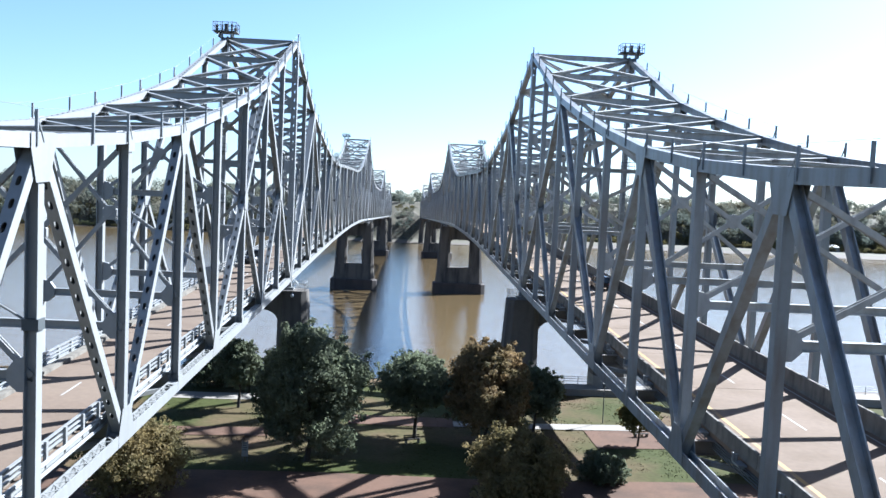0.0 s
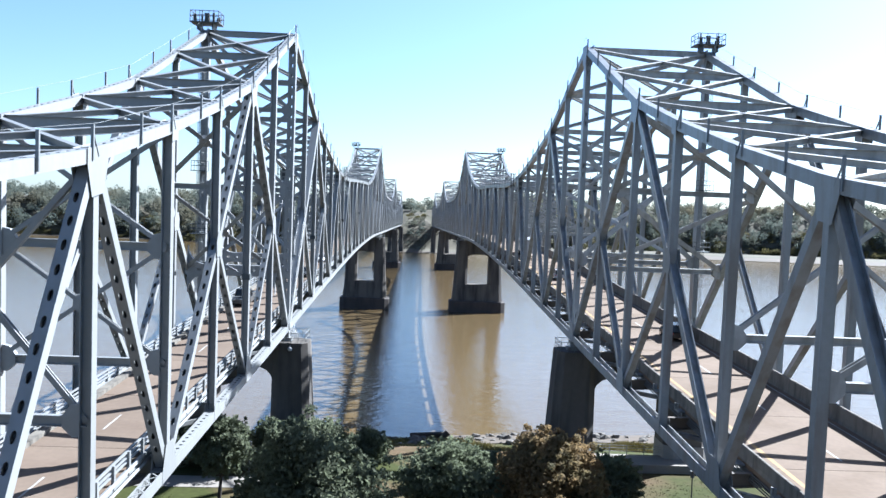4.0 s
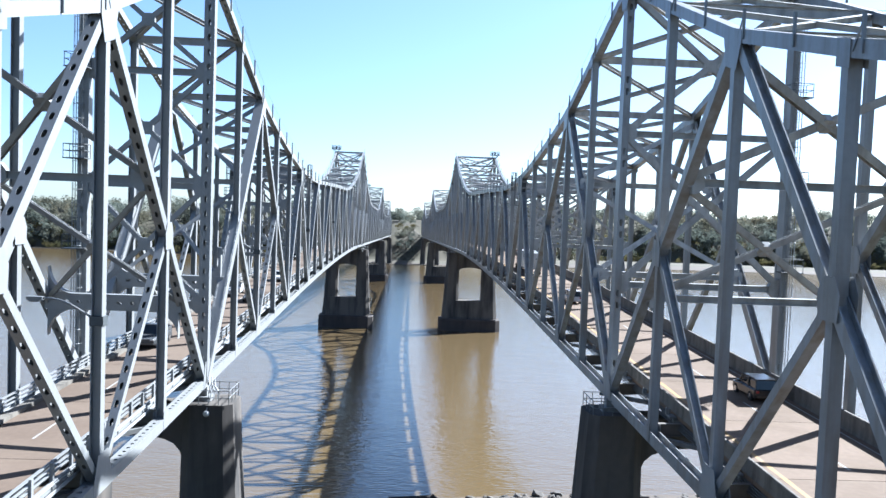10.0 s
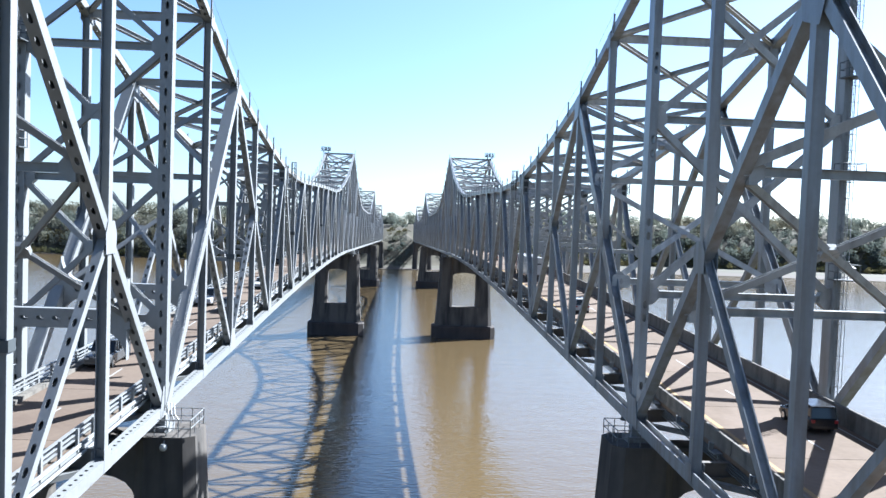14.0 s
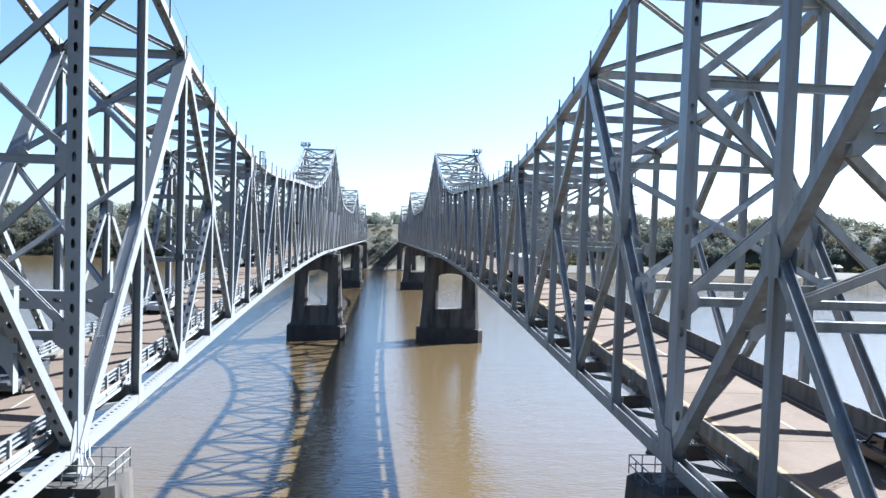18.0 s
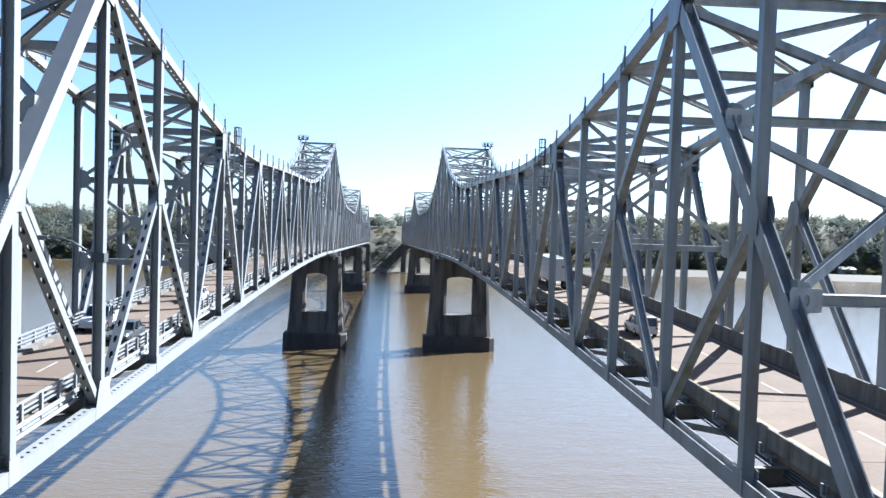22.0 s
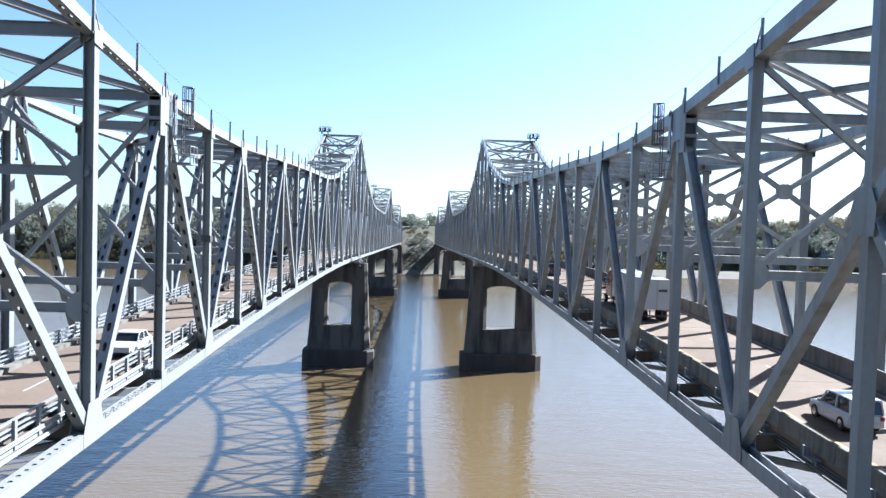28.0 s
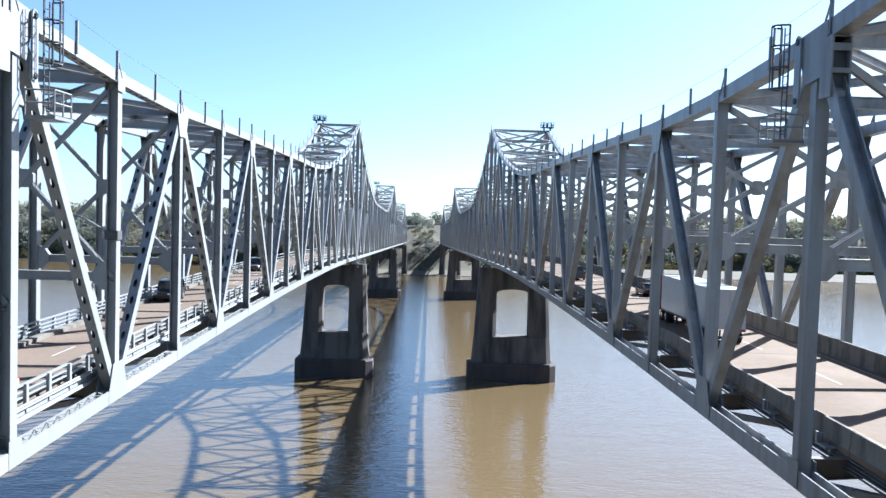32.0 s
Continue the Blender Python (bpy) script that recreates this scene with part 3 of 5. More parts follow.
        if apex:
            outline = [(-1.25, 0.40), (1.25, 0.40), (1.25, -0.3), (0.72, -1.75), (-0.72, -1.75), (-1.25, -0.3)]
        else:
            outline = [(-0.55, 0.40), (0.55, 0.40), (0.55, -0.75), (-0.55, -0.75)]
        for d in (-1, 1):
            self.add("gusset_plate", plate((x + d * (half + 0.012), top.y, top.z), [(p, q + p * (slope + rise)) for p, q in outline], 0.024))
        if abs(j) in (1, 3):
            s = 1 if j > 0 else -1
            m = (self.low(x, k - s) + self.top(x, k + s)) / 2 if abs(j) == 1 else (self.top(x, k - s) + self.low(x, k + s)) / 2
            o = [(-0.8, -0.9), (0.8, -0.9), (0.9, 0.2), (0.5, 0.9), (-0.5, 0.9), (-0.9, 0.2)]
            for d in (-1, 1):
                self.add("gusset_plate", plate((x + d * (half + 0.012), m.y, m.z), o, 0.024))

    # bracing between the two trusses
    def x_brace(self, p, q, r, t, size, near, gusset=True):
        """Crossed braces between two points on the inner truss (p low, q high) and two on the outer one (r low, t high)."""
        side = (0, 1, 0)
        off = Vector((0, 0.03, 0))
        self.add("sway_brace", h_beam(p + off, t + off, size * 0.9, size * 0.8, side, 0.06, 0.05) if near else bar(p + off, t + off, size * 0.8, size * 0.72, side), self.pale)
        self.add("sway_brace", h_beam(r - off, q - off, size * 0.9, size * 0.8, side, 0.06, 0.05) if near else bar(r - off, q - off, size * 0.8, size * 0.72, side), self.pale)
        if near and gusset:
            c, n = (p + q + r + t) / 4, 0.5
            up = ((q - p) + (t - r)).normalized()
            pts = [(-n, -0.22), (-0.22, -n), (0.22, -n), (n, -0.22), (n, 0.22), (0.22, n), (-0.22, n), (-n, 0.22)]
            ahead = up.cross(Vector((1, 0, 0))).normalized() * (size * 0.45)
            verts = [c + Vector((a, 0, 0)) + up * b + ahead * d for d in (-1, 1) for a, b in pts]
            self.add("brace_gusset", (verts, [tuple(range(8)), tuple(range(8, 16))[::-1]] + [(i, (i + 1) % 8, 8 + (i + 1) % 8, 8 + i) for i in range(8)]), self.pale)

    def strut(self, a, b, size, near):
        """A sway strut with a knee plate at either end."""
        self.add("sway_strut", h_beam(a, b, 0.5, size, (0, 0, 1)) if near else bar(a, b, size, 0.45, (0, 1, 0)), self.pale)
        if near:
            for p, s in ((a, 1), (b, -1)):
                s = s if a.x < b.x else -s
                pts = [(0.0, -0.7), (0.35, -0.7), (0.8, -0.28), (0.8, 0.28), (0.45, 0.75), (0.0, 0.85)]
                verts = [(p.x + s * (0.25 + u), p.y + r * (size / 2 + 0.02), p.z + v) for r in (-1, 1) for u, v in pts]
                self.add("brace_gusset", (verts, [tuple(range(6)), tuple(range(6, 12))[::-1]] + [(i, (i + 1) % 6, 6 + (i + 1) % 6, 6 + i) for i in range(6)]), self.pale)

    def portal_strut(self, a, b):
        """The deep pierced strut low in a portal, with curved knee plates at its ends."""
        strut = self.add("portal_strut", pierced(a, b, 1.15, 0.62, (0, 0, 1), step=0.95, clear=1.0, hole=(0.25, 0.13)))
        for p, s in ((a, 1), (b, -1)):
            s = s if a.x < b.x else -s
            for up in (-1, 1):
                r, n = 1.9, 7
                arc = [(0.2 + r - r * math.sin(i * math.pi / 2 / n), 0.56 + r - r * math.cos(i * math.pi / 2 / n)) for i in range(n + 1)]
                pts = [(0.2, 0.56)] + arc
                m = len(pts)
                verts = [(p.x + s * u, p.y + d, p.z + up * v) for d in (-0.28, 0.28) for u, v in pts]
                self.add("knee_plate", (verts, [tuple(range(m)), tuple(range(m, 2 * m))[::-1]] + [(i, (i + 1) % m, m + (i + 1) % m, m + i) for i in range(m)]), None, strut)

    def splice(self, p, s):
        """A pale riveted end plate with a hand hole where a strut meets a diagonal."""
        y = p.y - 0.40
        ring = [(0.62 + 0.13 * math.cos(a), 0.26 * math.sin(a)) for a in spread(0, math.tau, 12)[:-1]]
        out = [(1.30, 0.0), (1.30, 0.30), (1.27, 0.50), (0.62, 0.52), (0.0, 0.55), (-0.1, 0.35), (-0.1, 0.0), (-0.1, -0.35), (0.0, -0.55), (0.62, -0.52), (1.27, -0.50), (1.30, -0.30)]
        verts = [(p.x + s * u, y + d, p.z + v) for d in (0, 0.05) for u, v in out + ring]
        faces = []
        for i in range(12):
            k = (i + 1) % 12
            faces += [(i, k, 12 + k, 12 + i), (36 + i, 36 + k, 24 + k, 24 + i), (12 + i, 12 + k, 36 + k, 36 + i), (k, i, 24 + i, 24 + k)]
        plate_ob = self.add("splice_plate", (verts, faces), PALE_PLATE, label="pale riveted plate with a hand hole")
        heads = [tube((p.x + s * u, y - 0.03, p.z + v), (p.x + s * u, y + 0.01, p.z + v), 0.035, 6) for u in (0.12, 0.26, 0.92, 1.04, 1.16) for v in (-0.42, -0.26, -0.1, 0.06, 0.22, 0.38) if abs(v) + u < 1.5]
        tagged(solid("rivet", merge(*heads), PALE_PLATE, plate_ob), kind="stuff")

    def cross_frames(self, k):
        j, near = pattern(k), k in NEAR
        xi, xo = self.lines
        z, y, d = chord_z(k), node_y(k), depth_at(k)
        side = (0, 1, 0)
        top_i, top_o = Vector((xi, y, z + d)), Vector((xo, y, z + d))
        self.add("top_strut", i_beam(top_i, top_o, 0.42, 0.66, side) if near else bar(top_i, top_o, 0.4, 0.6, side), self.pale)
        size = 0.46 if self.old else 0.6
        if abs(j) >= 4 or j == 0:
            levels = [self.sway, d - 0.3]
            if j == 0:
                levels = [*self.tower, d - 0.3]
            elif abs(j) == 4 and self.old:
                levels.insert(1, 13.2)
            size = (0.46 if self.old else 0.6) if j == 0 else (0.32 if self.old else 0.38)
            for lo, hi in zip(levels, levels[1:]):
                a, b = Vector((xi, y, z + lo)), Vector((xo, y, z + lo))
                self.strut(a, b, size, near)
                self.x_brace(a, Vector((xi, y, z + hi)), b, Vector((xo, y, z + hi)), size, near)
        size = 0.46 if self.old else 0.6
        if j == 0:
            # braced planes between the main diagonals on both sides of the tower
            for s in (-1, 1):
                if not FIRST <= k + 4 * s <= LAST:
                    continue
                low_end, mid_end = self.portal
                ends = [(self.low(x, k), self.top(x, k + 2 * s)) for x in (xi, xo)]
                at = lambda n, f: ends[n][0].lerp(ends[n][1], f)
                if self.old and near:
                    self.portal_strut(at(0, low_end), at(1, low_end))
                else:
                    self.strut(at(0, low_end), at(1, low_end), size, near)
                self.strut(at(0, mid_end), at(1, mid_end), size, near)
                self.x_brace(at(0, mid_end + 0.01), at(0, 0.97), at(1, mid_end + 0.01), at(1, 0.97), size, near)
                self.x_brace(at(0, low_end), at(0, mid_end - 0.01), at(1, low_end), at(1, mid_end - 0.01), size * 0.85, near)
                if near and not self.old and s > 0:
                    for n, f in ((0, low_end), (0, mid_end), (1, low_end), (1, mid_end)):
                        self.splice(at(n, f), self.sign if n == 0 else -self.sign)

    def laterals(self, k):
        near = k in NEAR
        xi, xo = self.lines
        for n, (p, q) in enumerate(((xi, xo), (xo, xi))):
            a, b = self.top(p, k), self.top(q, k + 1)
            lift = Vector((0, 0, 0.05 * n))
            self.add("top_lateral", i_beam(a + lift, b + lift, 0.34, 0.4, (1, 0, 0)) if near else bar(a, b, 0.3, 0.38), self.pale)
            if near:
                a, b = self.low(p, k), self.low(q, k + 1)
                self.add("bottom_lateral", bar(a - lift - Vector((0, 0, 0.1)), b - lift - Vector((0, 0, 0.1)), 0.36, 0.3))

    # floor and road
    def floor(self, k):
        near = k in NEAR
        xi, xo = self.lines
        y0, y1, r0, r1 = node_y(k), node_y(k + 1), chord_z(k) + self.road, chord_z(k + 1) + self.road
        a, b = Vector((xi, y0, r0 - 0.95)), Vector((xo, y0, r0 - 0.95))
        if near and not self.old:
            # the web deepens in a curve towards the trusses
            n, w, zt = 12, self.across, r0 - 0.33
            low = [(f, 0.70 + 0.28 * (2 * abs(f - 0.5)) ** 3) for f in spread(0, 1, n)]
            verts = [(xi + (xo - xi) * f, y0 + d, z) for d in (-0.04, 0.04) for f, h in low for z in (zt, zt - h)]
            m = 2 * (n + 1)
            faces = []
            for i in range(n):
                q = 2 * i
                faces += [(q, q + 2, q + 3, q + 1), (m + q + 1, m + q + 3, m + q + 2, m + q), (q + 1, q + 3, m + q + 3, m + q + 1), (q, m + q, m + q + 2, q + 2)]
            flanges = [bar((xi, y0, zt), (xo, y0, zt), 0.4, 0.05, (0, 1, 0))]
            for (f, h), (g, i) in zip(low, low[1:]):
                flanges.append(bar((xi + (xo - xi) * f, y0, zt - h), (xi + (xo - xi) * g, y0, zt - i), 0.4, 0.04, (0, 1, 0)))
            self.add("floor_beam", merge((verts, faces), *flanges), STEEL_BROWN)
        else:
            self.add("floor_beam", i_beam(a, b, 0.4, 1.2, (0, 1, 0)) if near else bar(a, b, 0.35, 1.1, (0, 1, 0)))
        lo_edge, hi_edge = (-3.75, 3.8) if self.old else (-4.75, 5.95)    # from the inner to the outer side
        if self.old:
            lo_edge, hi_edge = -hi_edge, -lo_edge
        gap = 0.03 if near else 0.0

        def strip(lo, hi, bottom, topz, g=gap):
            return [(self.mid + e, y, z + h) for y, z in ((y0 + g, r0), (y1 - g, r1)) for e, h in ((lo, bottom), (hi, bottom), (hi, topz), (lo, topz))], CUBE
        slab = self.add("deck_slab", strip(lo_edge, hi_edge, -0.3, 0), DECK if self.old else DECK_NEW, label="tan concrete road deck" if k == 0 else "")
        if near:
            for e in (lo_edge + 0.5, hi_edge - 0.5):
                self.add("stringer", i_beam((self.mid + e, y0, r0 - 0.62), (self.mid + e, y1, r1 - 0.62), 0.3, 0.62), self.steel if self.old else STEEL_BROWN)
        if self.old:
            for s in (-1, 1):
                self.add("kerb", strip(*sorted((s * 2.95, s * 3.55)), 0.004, 0.26), PARAPET)
                x = self.mid + s * 3.85
                if near:
                    for h, w in ((1.02, 0.10), (0.72, 0.07), (0.46, 0.07)):
                        self.add("rail", bar((x, y0, r0 + h), (x, y1, r1 + h), 0.12, w))
                    self.add("fascia_beam", bar((x + s * 0.06, y0, r0 - 0.12), (x + s * 0.06, y1, r1 - 0.12), 0.12, 0.42))
                    for h in (0.16, 0.03, -0.36, -0.47):
                        self.add("conduit", tube((x + s * 0.22, y0, r0 + h), (x + s * 0.22, y1, r1 + h), 0.06))
                    for i in range(5):
                        f = (i + 0.5) / 5
                        self.repeat("rail_post", "rail_post", lambda: bar((0, 0, -0.65), (0, 0, 0.65), 0.16, 0.24),
                                    (x + s * 0.1, y0 + (y1 - y0) * f, r0 + (r1 - r0) * f + 0.40))
                else:
                    self.add("rail", merge(bar((x, y0, r0 + 0.95), (x, y1, r1 + 0.95), 0.1, 0.16), bar((x, y0, r0 + 0.45), (x, y1, r1 + 0.45), 0.1, 0.12),
                                           bar((x, y0, r0 - 0.1), (x, y1, r1 - 0.1), 0.12, 0.4)))
        else:
            for s in (-1, 1):
                lo, hi = (lo_edge, lo_edge + 0.25) if s < 0 else (hi_edge - 0.25, hi_edge)
                for n in range(2 if near else 1):
                    f0, f1 = (n / 2, n / 2 + 0.5) if near else (0, 1)
                    ya, yb, za, zb = y0 + (y1 - y0) * f0 + gap, y0 + (y1 - y0) * f1 - gap, r0 + (r1 - r0) * f0, r0 + (r1 - r0) * f1
                    tall = 0.86 if s < 0 else 1.25
                    out = [(lo - 0.06, 0.0), (hi + 0.06, 0.0), (hi, 0.25), (hi, tall - 0.06), (hi - 0.05, tall), (lo + 0.05, tall), (lo, tall - 0.06), (lo, 0.25)]
                    verts = [(self.mid + e, y, z + h) for y, z in ((ya, za), (yb, zb)) for e, h in out]
                    wall = (verts, [(i, (i + 1) % 8, 8 + (i + 1) % 8, 8 + i) for i in range(8)] + [tuple(range(8))[::-1], tuple(range(8, 16))])
                    self.add("parapet", wall, PARAPET, label="stained concrete parapet" if k == 0 else "")
            if near:
                x = self.mid - 4.86
                for n in range(4):
                    self.add("conduit", tube((x - 0.05 * n, y0, r0 - 0.34 - 0.13 * n), (x - 0.05 * n, y1, r1 - 0.34 - 0.13 * n), 0.045), STEEL_DARK)
                for f in (0.12, 0.62):
                    at = Vector((x - 0.25, y0 + f * (y1 - y0), r0 + (r1 - r0) * f - 0.1))
                    self.repeat("bracket", "bracket", lambda: merge(block(-0.4, 0.1, -0.5, 0.5, -0.06, 0.04), block(-0.42, -0.34, 0.3, 0.48, 0.02, 0.5), block(0.0, 0.12, -0.1, 0.1, -0.4, 0.04), tube((-0.2, 0.4, 0.04), (-0.2, 0.4, 0.42), 0.11, 8)), at, GALV)
        # paint on the road
        def paint(name, e, w, f0, f1, mat):
            z = lambda f: r0 + (r1 - r0) * f + 0.006
            v = [(self.mid + e - w / 2, y0 + f0 * (y1 - y0), z(f0)), (self.mid + e + w / 2, y0 + f0 * (y1 - y0), z(f0)),
                 (self.mid + e + w / 2, y0 + f1 * (y1 - y0), z(f1)), (self.mid + e - w / 2, y0 + f1 * (y1 - y0), z(f1))]
            self.add(name, (v, [(0, 1, 2, 3)]), mat)
        if self.old:
            paint("lane_dash", 0.0, 0.13, 0.3, 0.58, LINE_WHITE)
        else:
            paint("lane_dash", 1.6, 0.14, 0.15, 0.45, LINE_WHITE)
            paint("edge_line", -2.95, 0.3, 0.0, 1.0, LINE_YELLOW)
            paint("edge_line", 5.1, 0.13, 0.0, 1.0, LINE_WHITE)

    # hand-line posts on the top chords
    def stanchions(self, x, k):
        near = k in NEAR
        out = -1 if x == self.lines[0] else 1
        xs = x + self.sign * out * 0.36
        tall = 1.25
        spots = [self.top(xs, k).lerp(self.top(xs, k + 1), f) for f in ((0.49, 0.97) if self.old else (0.38, 0.91))]
        if near:
            for n, p in enumerate(spots):
                if n == 1:
                    self.repeat("stanchion", "braced", lambda: merge(bar((0, 0, -0.5), (0, 0, 1.05), 0.13, 0.13), bar((0, 0.0, 0.85), (0, 0.75, -0.3), 0.07, 0.07)), p + Vector((0, 0, 0.55)), GALV)
                else:
                    self.repeat("stanchion", "plain", lambda: bar((0, 0, -0.5), (0, 0, 1.05), 0.13, 0.13), p + Vector((0, 0, 0.55)), GALV)
            a, b = self.top(xs, k) + Vector((0, 0, 1.4)), self.top(xs, k + 1) + Vector((0, 0, 1.4))
            self.add("hand_line", tube(a, b, 0.009, 4), GALV)
        else:
            tagged(self.add("stanchion", merge(*[bar(p, p + Vector((0, 0, 1.5)), 0.12, 0.12) for p in spots]), GALV), kind="stuff")

    def build(self):
        for k in range(FIRST, LAST + 1):
            for x in self.lines:
                self.truss(x, k)
                if k < LAST:
                    self.chords(x, k)
                    self.stanchions(x, k)
            self.cross_frames(k)
            if k < LAST:
                self.laterals(k)
                self.floor(k)


west = Bridge(OLD, "older pale grey riveted steel cantilever truss bridge with pierced members")
west.build()
east = Bridge(NEW, "newer blue-grey steel cantilever truss bridge with smooth box members")
east.build()


# ---- piers ----
def ring_stack(rings):
    """Rectangular rings (half x, half y, z) about a centre, with cut corners, joined upward."""
    verts, faces = [], []
    for hx, hy, z in rings:
        c = min(hx, hy) * 0.35
        verts += [(hx - c, -hy, z), (hx, -hy + c, z), (hx, hy - c, z), (hx - c, hy, z), (-hx + c, hy, z), (-hx, hy - c, z), (-hx, -hy + c, z), (-hx + c, -hy, z)]
    for r in range(len(rings) - 1):
        faces += [(r * 8 + i, r * 8 + (i + 1) % 8, r * 8 + 8 + (i + 1) % 8, r * 8 + 8 + i) for i in range(8)]
    faces += [tuple(range(8))[::-1], tuple(range(len(verts) - 8, len(verts)))]
    return verts, faces


def moved(data, d):
    return [tuple(Vector(v) + Vector(d)) for v in data[0]], data[1]


def pier(bridge, k):
    seat = on_grade(bridge.mid, k, chord_z(k))
    y, top = seat.y, seat.z - 1.4
    foot = WATER - 1 if 0 < k < 60 else LAND - 1 if k <= 0 else far_ground(bridge.mid, y) - 2
    wet = 0 < k < 60
    mid = bridge.mid - bridge.sign * 0.45
    half = 7.1 if bridge.old else 8.45
    spread_out = 0.85
    leg = 1.95 if bridge.old else 2.2
    root = thing("bridge_pier", (mid, y, foot), "tall stained concrete bridge pier with two shafts" if wet else "dark stained concrete bridge pier standing on the bank", "pier", "bridge piers")
    base_top = foot + 1 + 4.4
    sill = foot + 1 + (10.8 if wet else 0.2)
    if wet:
        solid("footing", moved(ring_stack([(half + 2.45, 4.6, foot), (half + 2.45, 4.6, base_top - 0.4), (half + 2.2, 4.3, base_top)]), (mid, y, 0)), PIER_WET, root, "water-stained concrete footing")
        solid("plinth", moved(ring_stack([(half + 1.35, 3.5, base_top), (half + spread_out, 3.1, sill)]), (mid, y, 0)), PIER, root)
    for s in (-1, 1):
        x = mid + s * (half - leg)
        lower, upper = (leg + 0.42, 2.85, sill if wet else foot), (leg, 2.3, top)
        verts, faces = ring_stack([lower, upper])
        verts = [(vx + (s * spread_out / 2 if n < 8 else 0) + x, vy + y, vz) for n, (vx, vy, vz) in enumerate(verts)]
        solid("shaft", (verts, faces), PIER, root)
        if k == 0:
            solid("painted_band", moved(ring_stack([(leg + 0.46, 2.88, LAND - 0.6), (leg + 0.42, 2.83, LAND + 2.3)]), (x + s * 0.42, y, 0)), WHITEWASH, root, "faded whitewashed band at the foot")
    # cross wall with an arched opening below it
    inner = half - 2 * leg
    n = 10
    crown, spring = (top - 5.2, top - 6.6) if wet else (top - 2.6, top - 4.8)
    pts = [(-inner - 0.3, top - 0.3), (-inner - 0.3, spring)] + [(inner * -math.cos(math.pi * i / n), spring + (crown - spring) * math.sin(math.pi * i / n) ** 0.6) for i in range(1, n)] + [(inner + 0.3, spring), (inner + 0.3, top - 0.3)]
    m = len(pts)
    verts = [(mid + p, y + s * 1.7, q) for s in (-1, 1) for p, q in pts]
    solid("cross_wall", (verts, [tuple(range(m)), tuple(range(m, 2 * m))[::-1]] + [(i, (i + 1) % m, m + (i + 1) % m, m + i) for i in range(m)]), PIER, root)
    for x in bridge.lines:
        solid("bearing", merge(block(x - 0.8, x + 0.8, y - 0.8, y + 0.8, top, top + 0.35), block(x - 0.45, x + 0.45, y - 0.4, y + 0.4, top + 0.35, seat.z - 0.3)), bridge.steel, root, "steel bridge bearing")
    if k <= 20:
        for s in (-1, 1):
            x0, x1 = sorted((mid + s * (half - 0.25), mid + s * (half - 2.6)))
            bars = []
            for a, b in (((x0, y - 2.0), (x1, y - 2.0)), ((x0, y + 2.0), (x1, y + 2.0)), ((mid + s * (half - 0.25), y - 2.0), (mid + s * (half - 0.25), y + 2.0))):
                for h in (0.55, 1.1):
                    bars.append(tube((*a, top + h), (*b, top + h), 0.035, 5))
                for i in range(4):
                    p = Vector((*a, top)).lerp(Vector((*b, top)), i / 3)
                    bars.append(tube(p, p + Vector((0, 0, 1.1)), 0.035, 5))
            solid("guard_rail", merge(*bars), GALV, root, "thin steel guard rail")


for bridge in (west, east):
    for k in (-20, 0, 20, 40, 60):
        pier(bridge, k)


# ---- park below the near spans ----
def tree(at, height, spread_r, leaf, label, seed, leaves=5200, low=0.28, size=0.2, name="tree"):
    """A tapered trunk with limbs and a crown of uneven leafy lobes."""
    rng = random.Random(seed)
    base = Vector((at[0], at[1], near_ground(at[0], at[1]) - 0.1))
    root = thing(name, base, label, "tree" if name == "tree" else "shrub")
    trunk_h = height * low
    fat = 0.24 * height / 11
    bends = [base, base + Vector((0.1, 0.05, trunk_h * 0.55)), base + Vector((0.18, -0.05, trunk_h * 1.25)), base + Vector((0.05, 0.1, height * 0.7))]
    trunk = [tube(p, q, fat * w, 8) for p, q, w in zip(bends, bends[1:], (1.0, 0.8, 0.45))]
    lobes = []
    crown_h = height - trunk_h
    for i in range(44):
        a = i * 2.4 + rng.uniform(-0.4, 0.4)
        f = (i * 0.7307 + rng.uniform(0, 0.06)) % 1
        h = trunk_h + crown_h * (0.1 + 0.78 * f)
        wide = math.sin(math.pi * (0.24 + 0.68 * f)) ** 0.8
        r = spread_r * 0.78 * wide * rng.uniform(0.6, 1.0)
        c = base + Vector((math.cos(a) * r, math.sin(a) * r, h))
        lobes.append((c, spread_r * rng.uniform(0.21, 0.33)))
        if i % 2 == 0:
            trunk.append(tube(bends[2].lerp(bends[3], f * 0.9), c, 0.05 * height / 11, 5))
    for f, g in ((0.26, 0.52), (0.5, 0.6), (0.72, 0.42), (0.86, 0.26)):
        lobes.append((base + Vector((0, 0, trunk_h + crown_h * f)), spread_r * g))
    solid("trunk", merge(*trunk), BARK, root)
    verts, faces = [], []
    for c, r in lobes:
        leaf_quads(rng, c, (r, r, r * 0.8), leaves // len(lobes), size, verts, faces, 0.35)
        for _ in range(5):
            d = Vector((rng.gauss(0, 1), rng.gauss(0, 1), rng.gauss(0, 0.8))).normalized() * r * 1.15
            leaf_quads(rng, c + d, (r * 0.28, r * 0.28, r * 0.24), leaves // 520 + 4, size * 0.9, verts, faces, 0.2)
    solid("crown", (verts, faces), leaf, root)
    return root


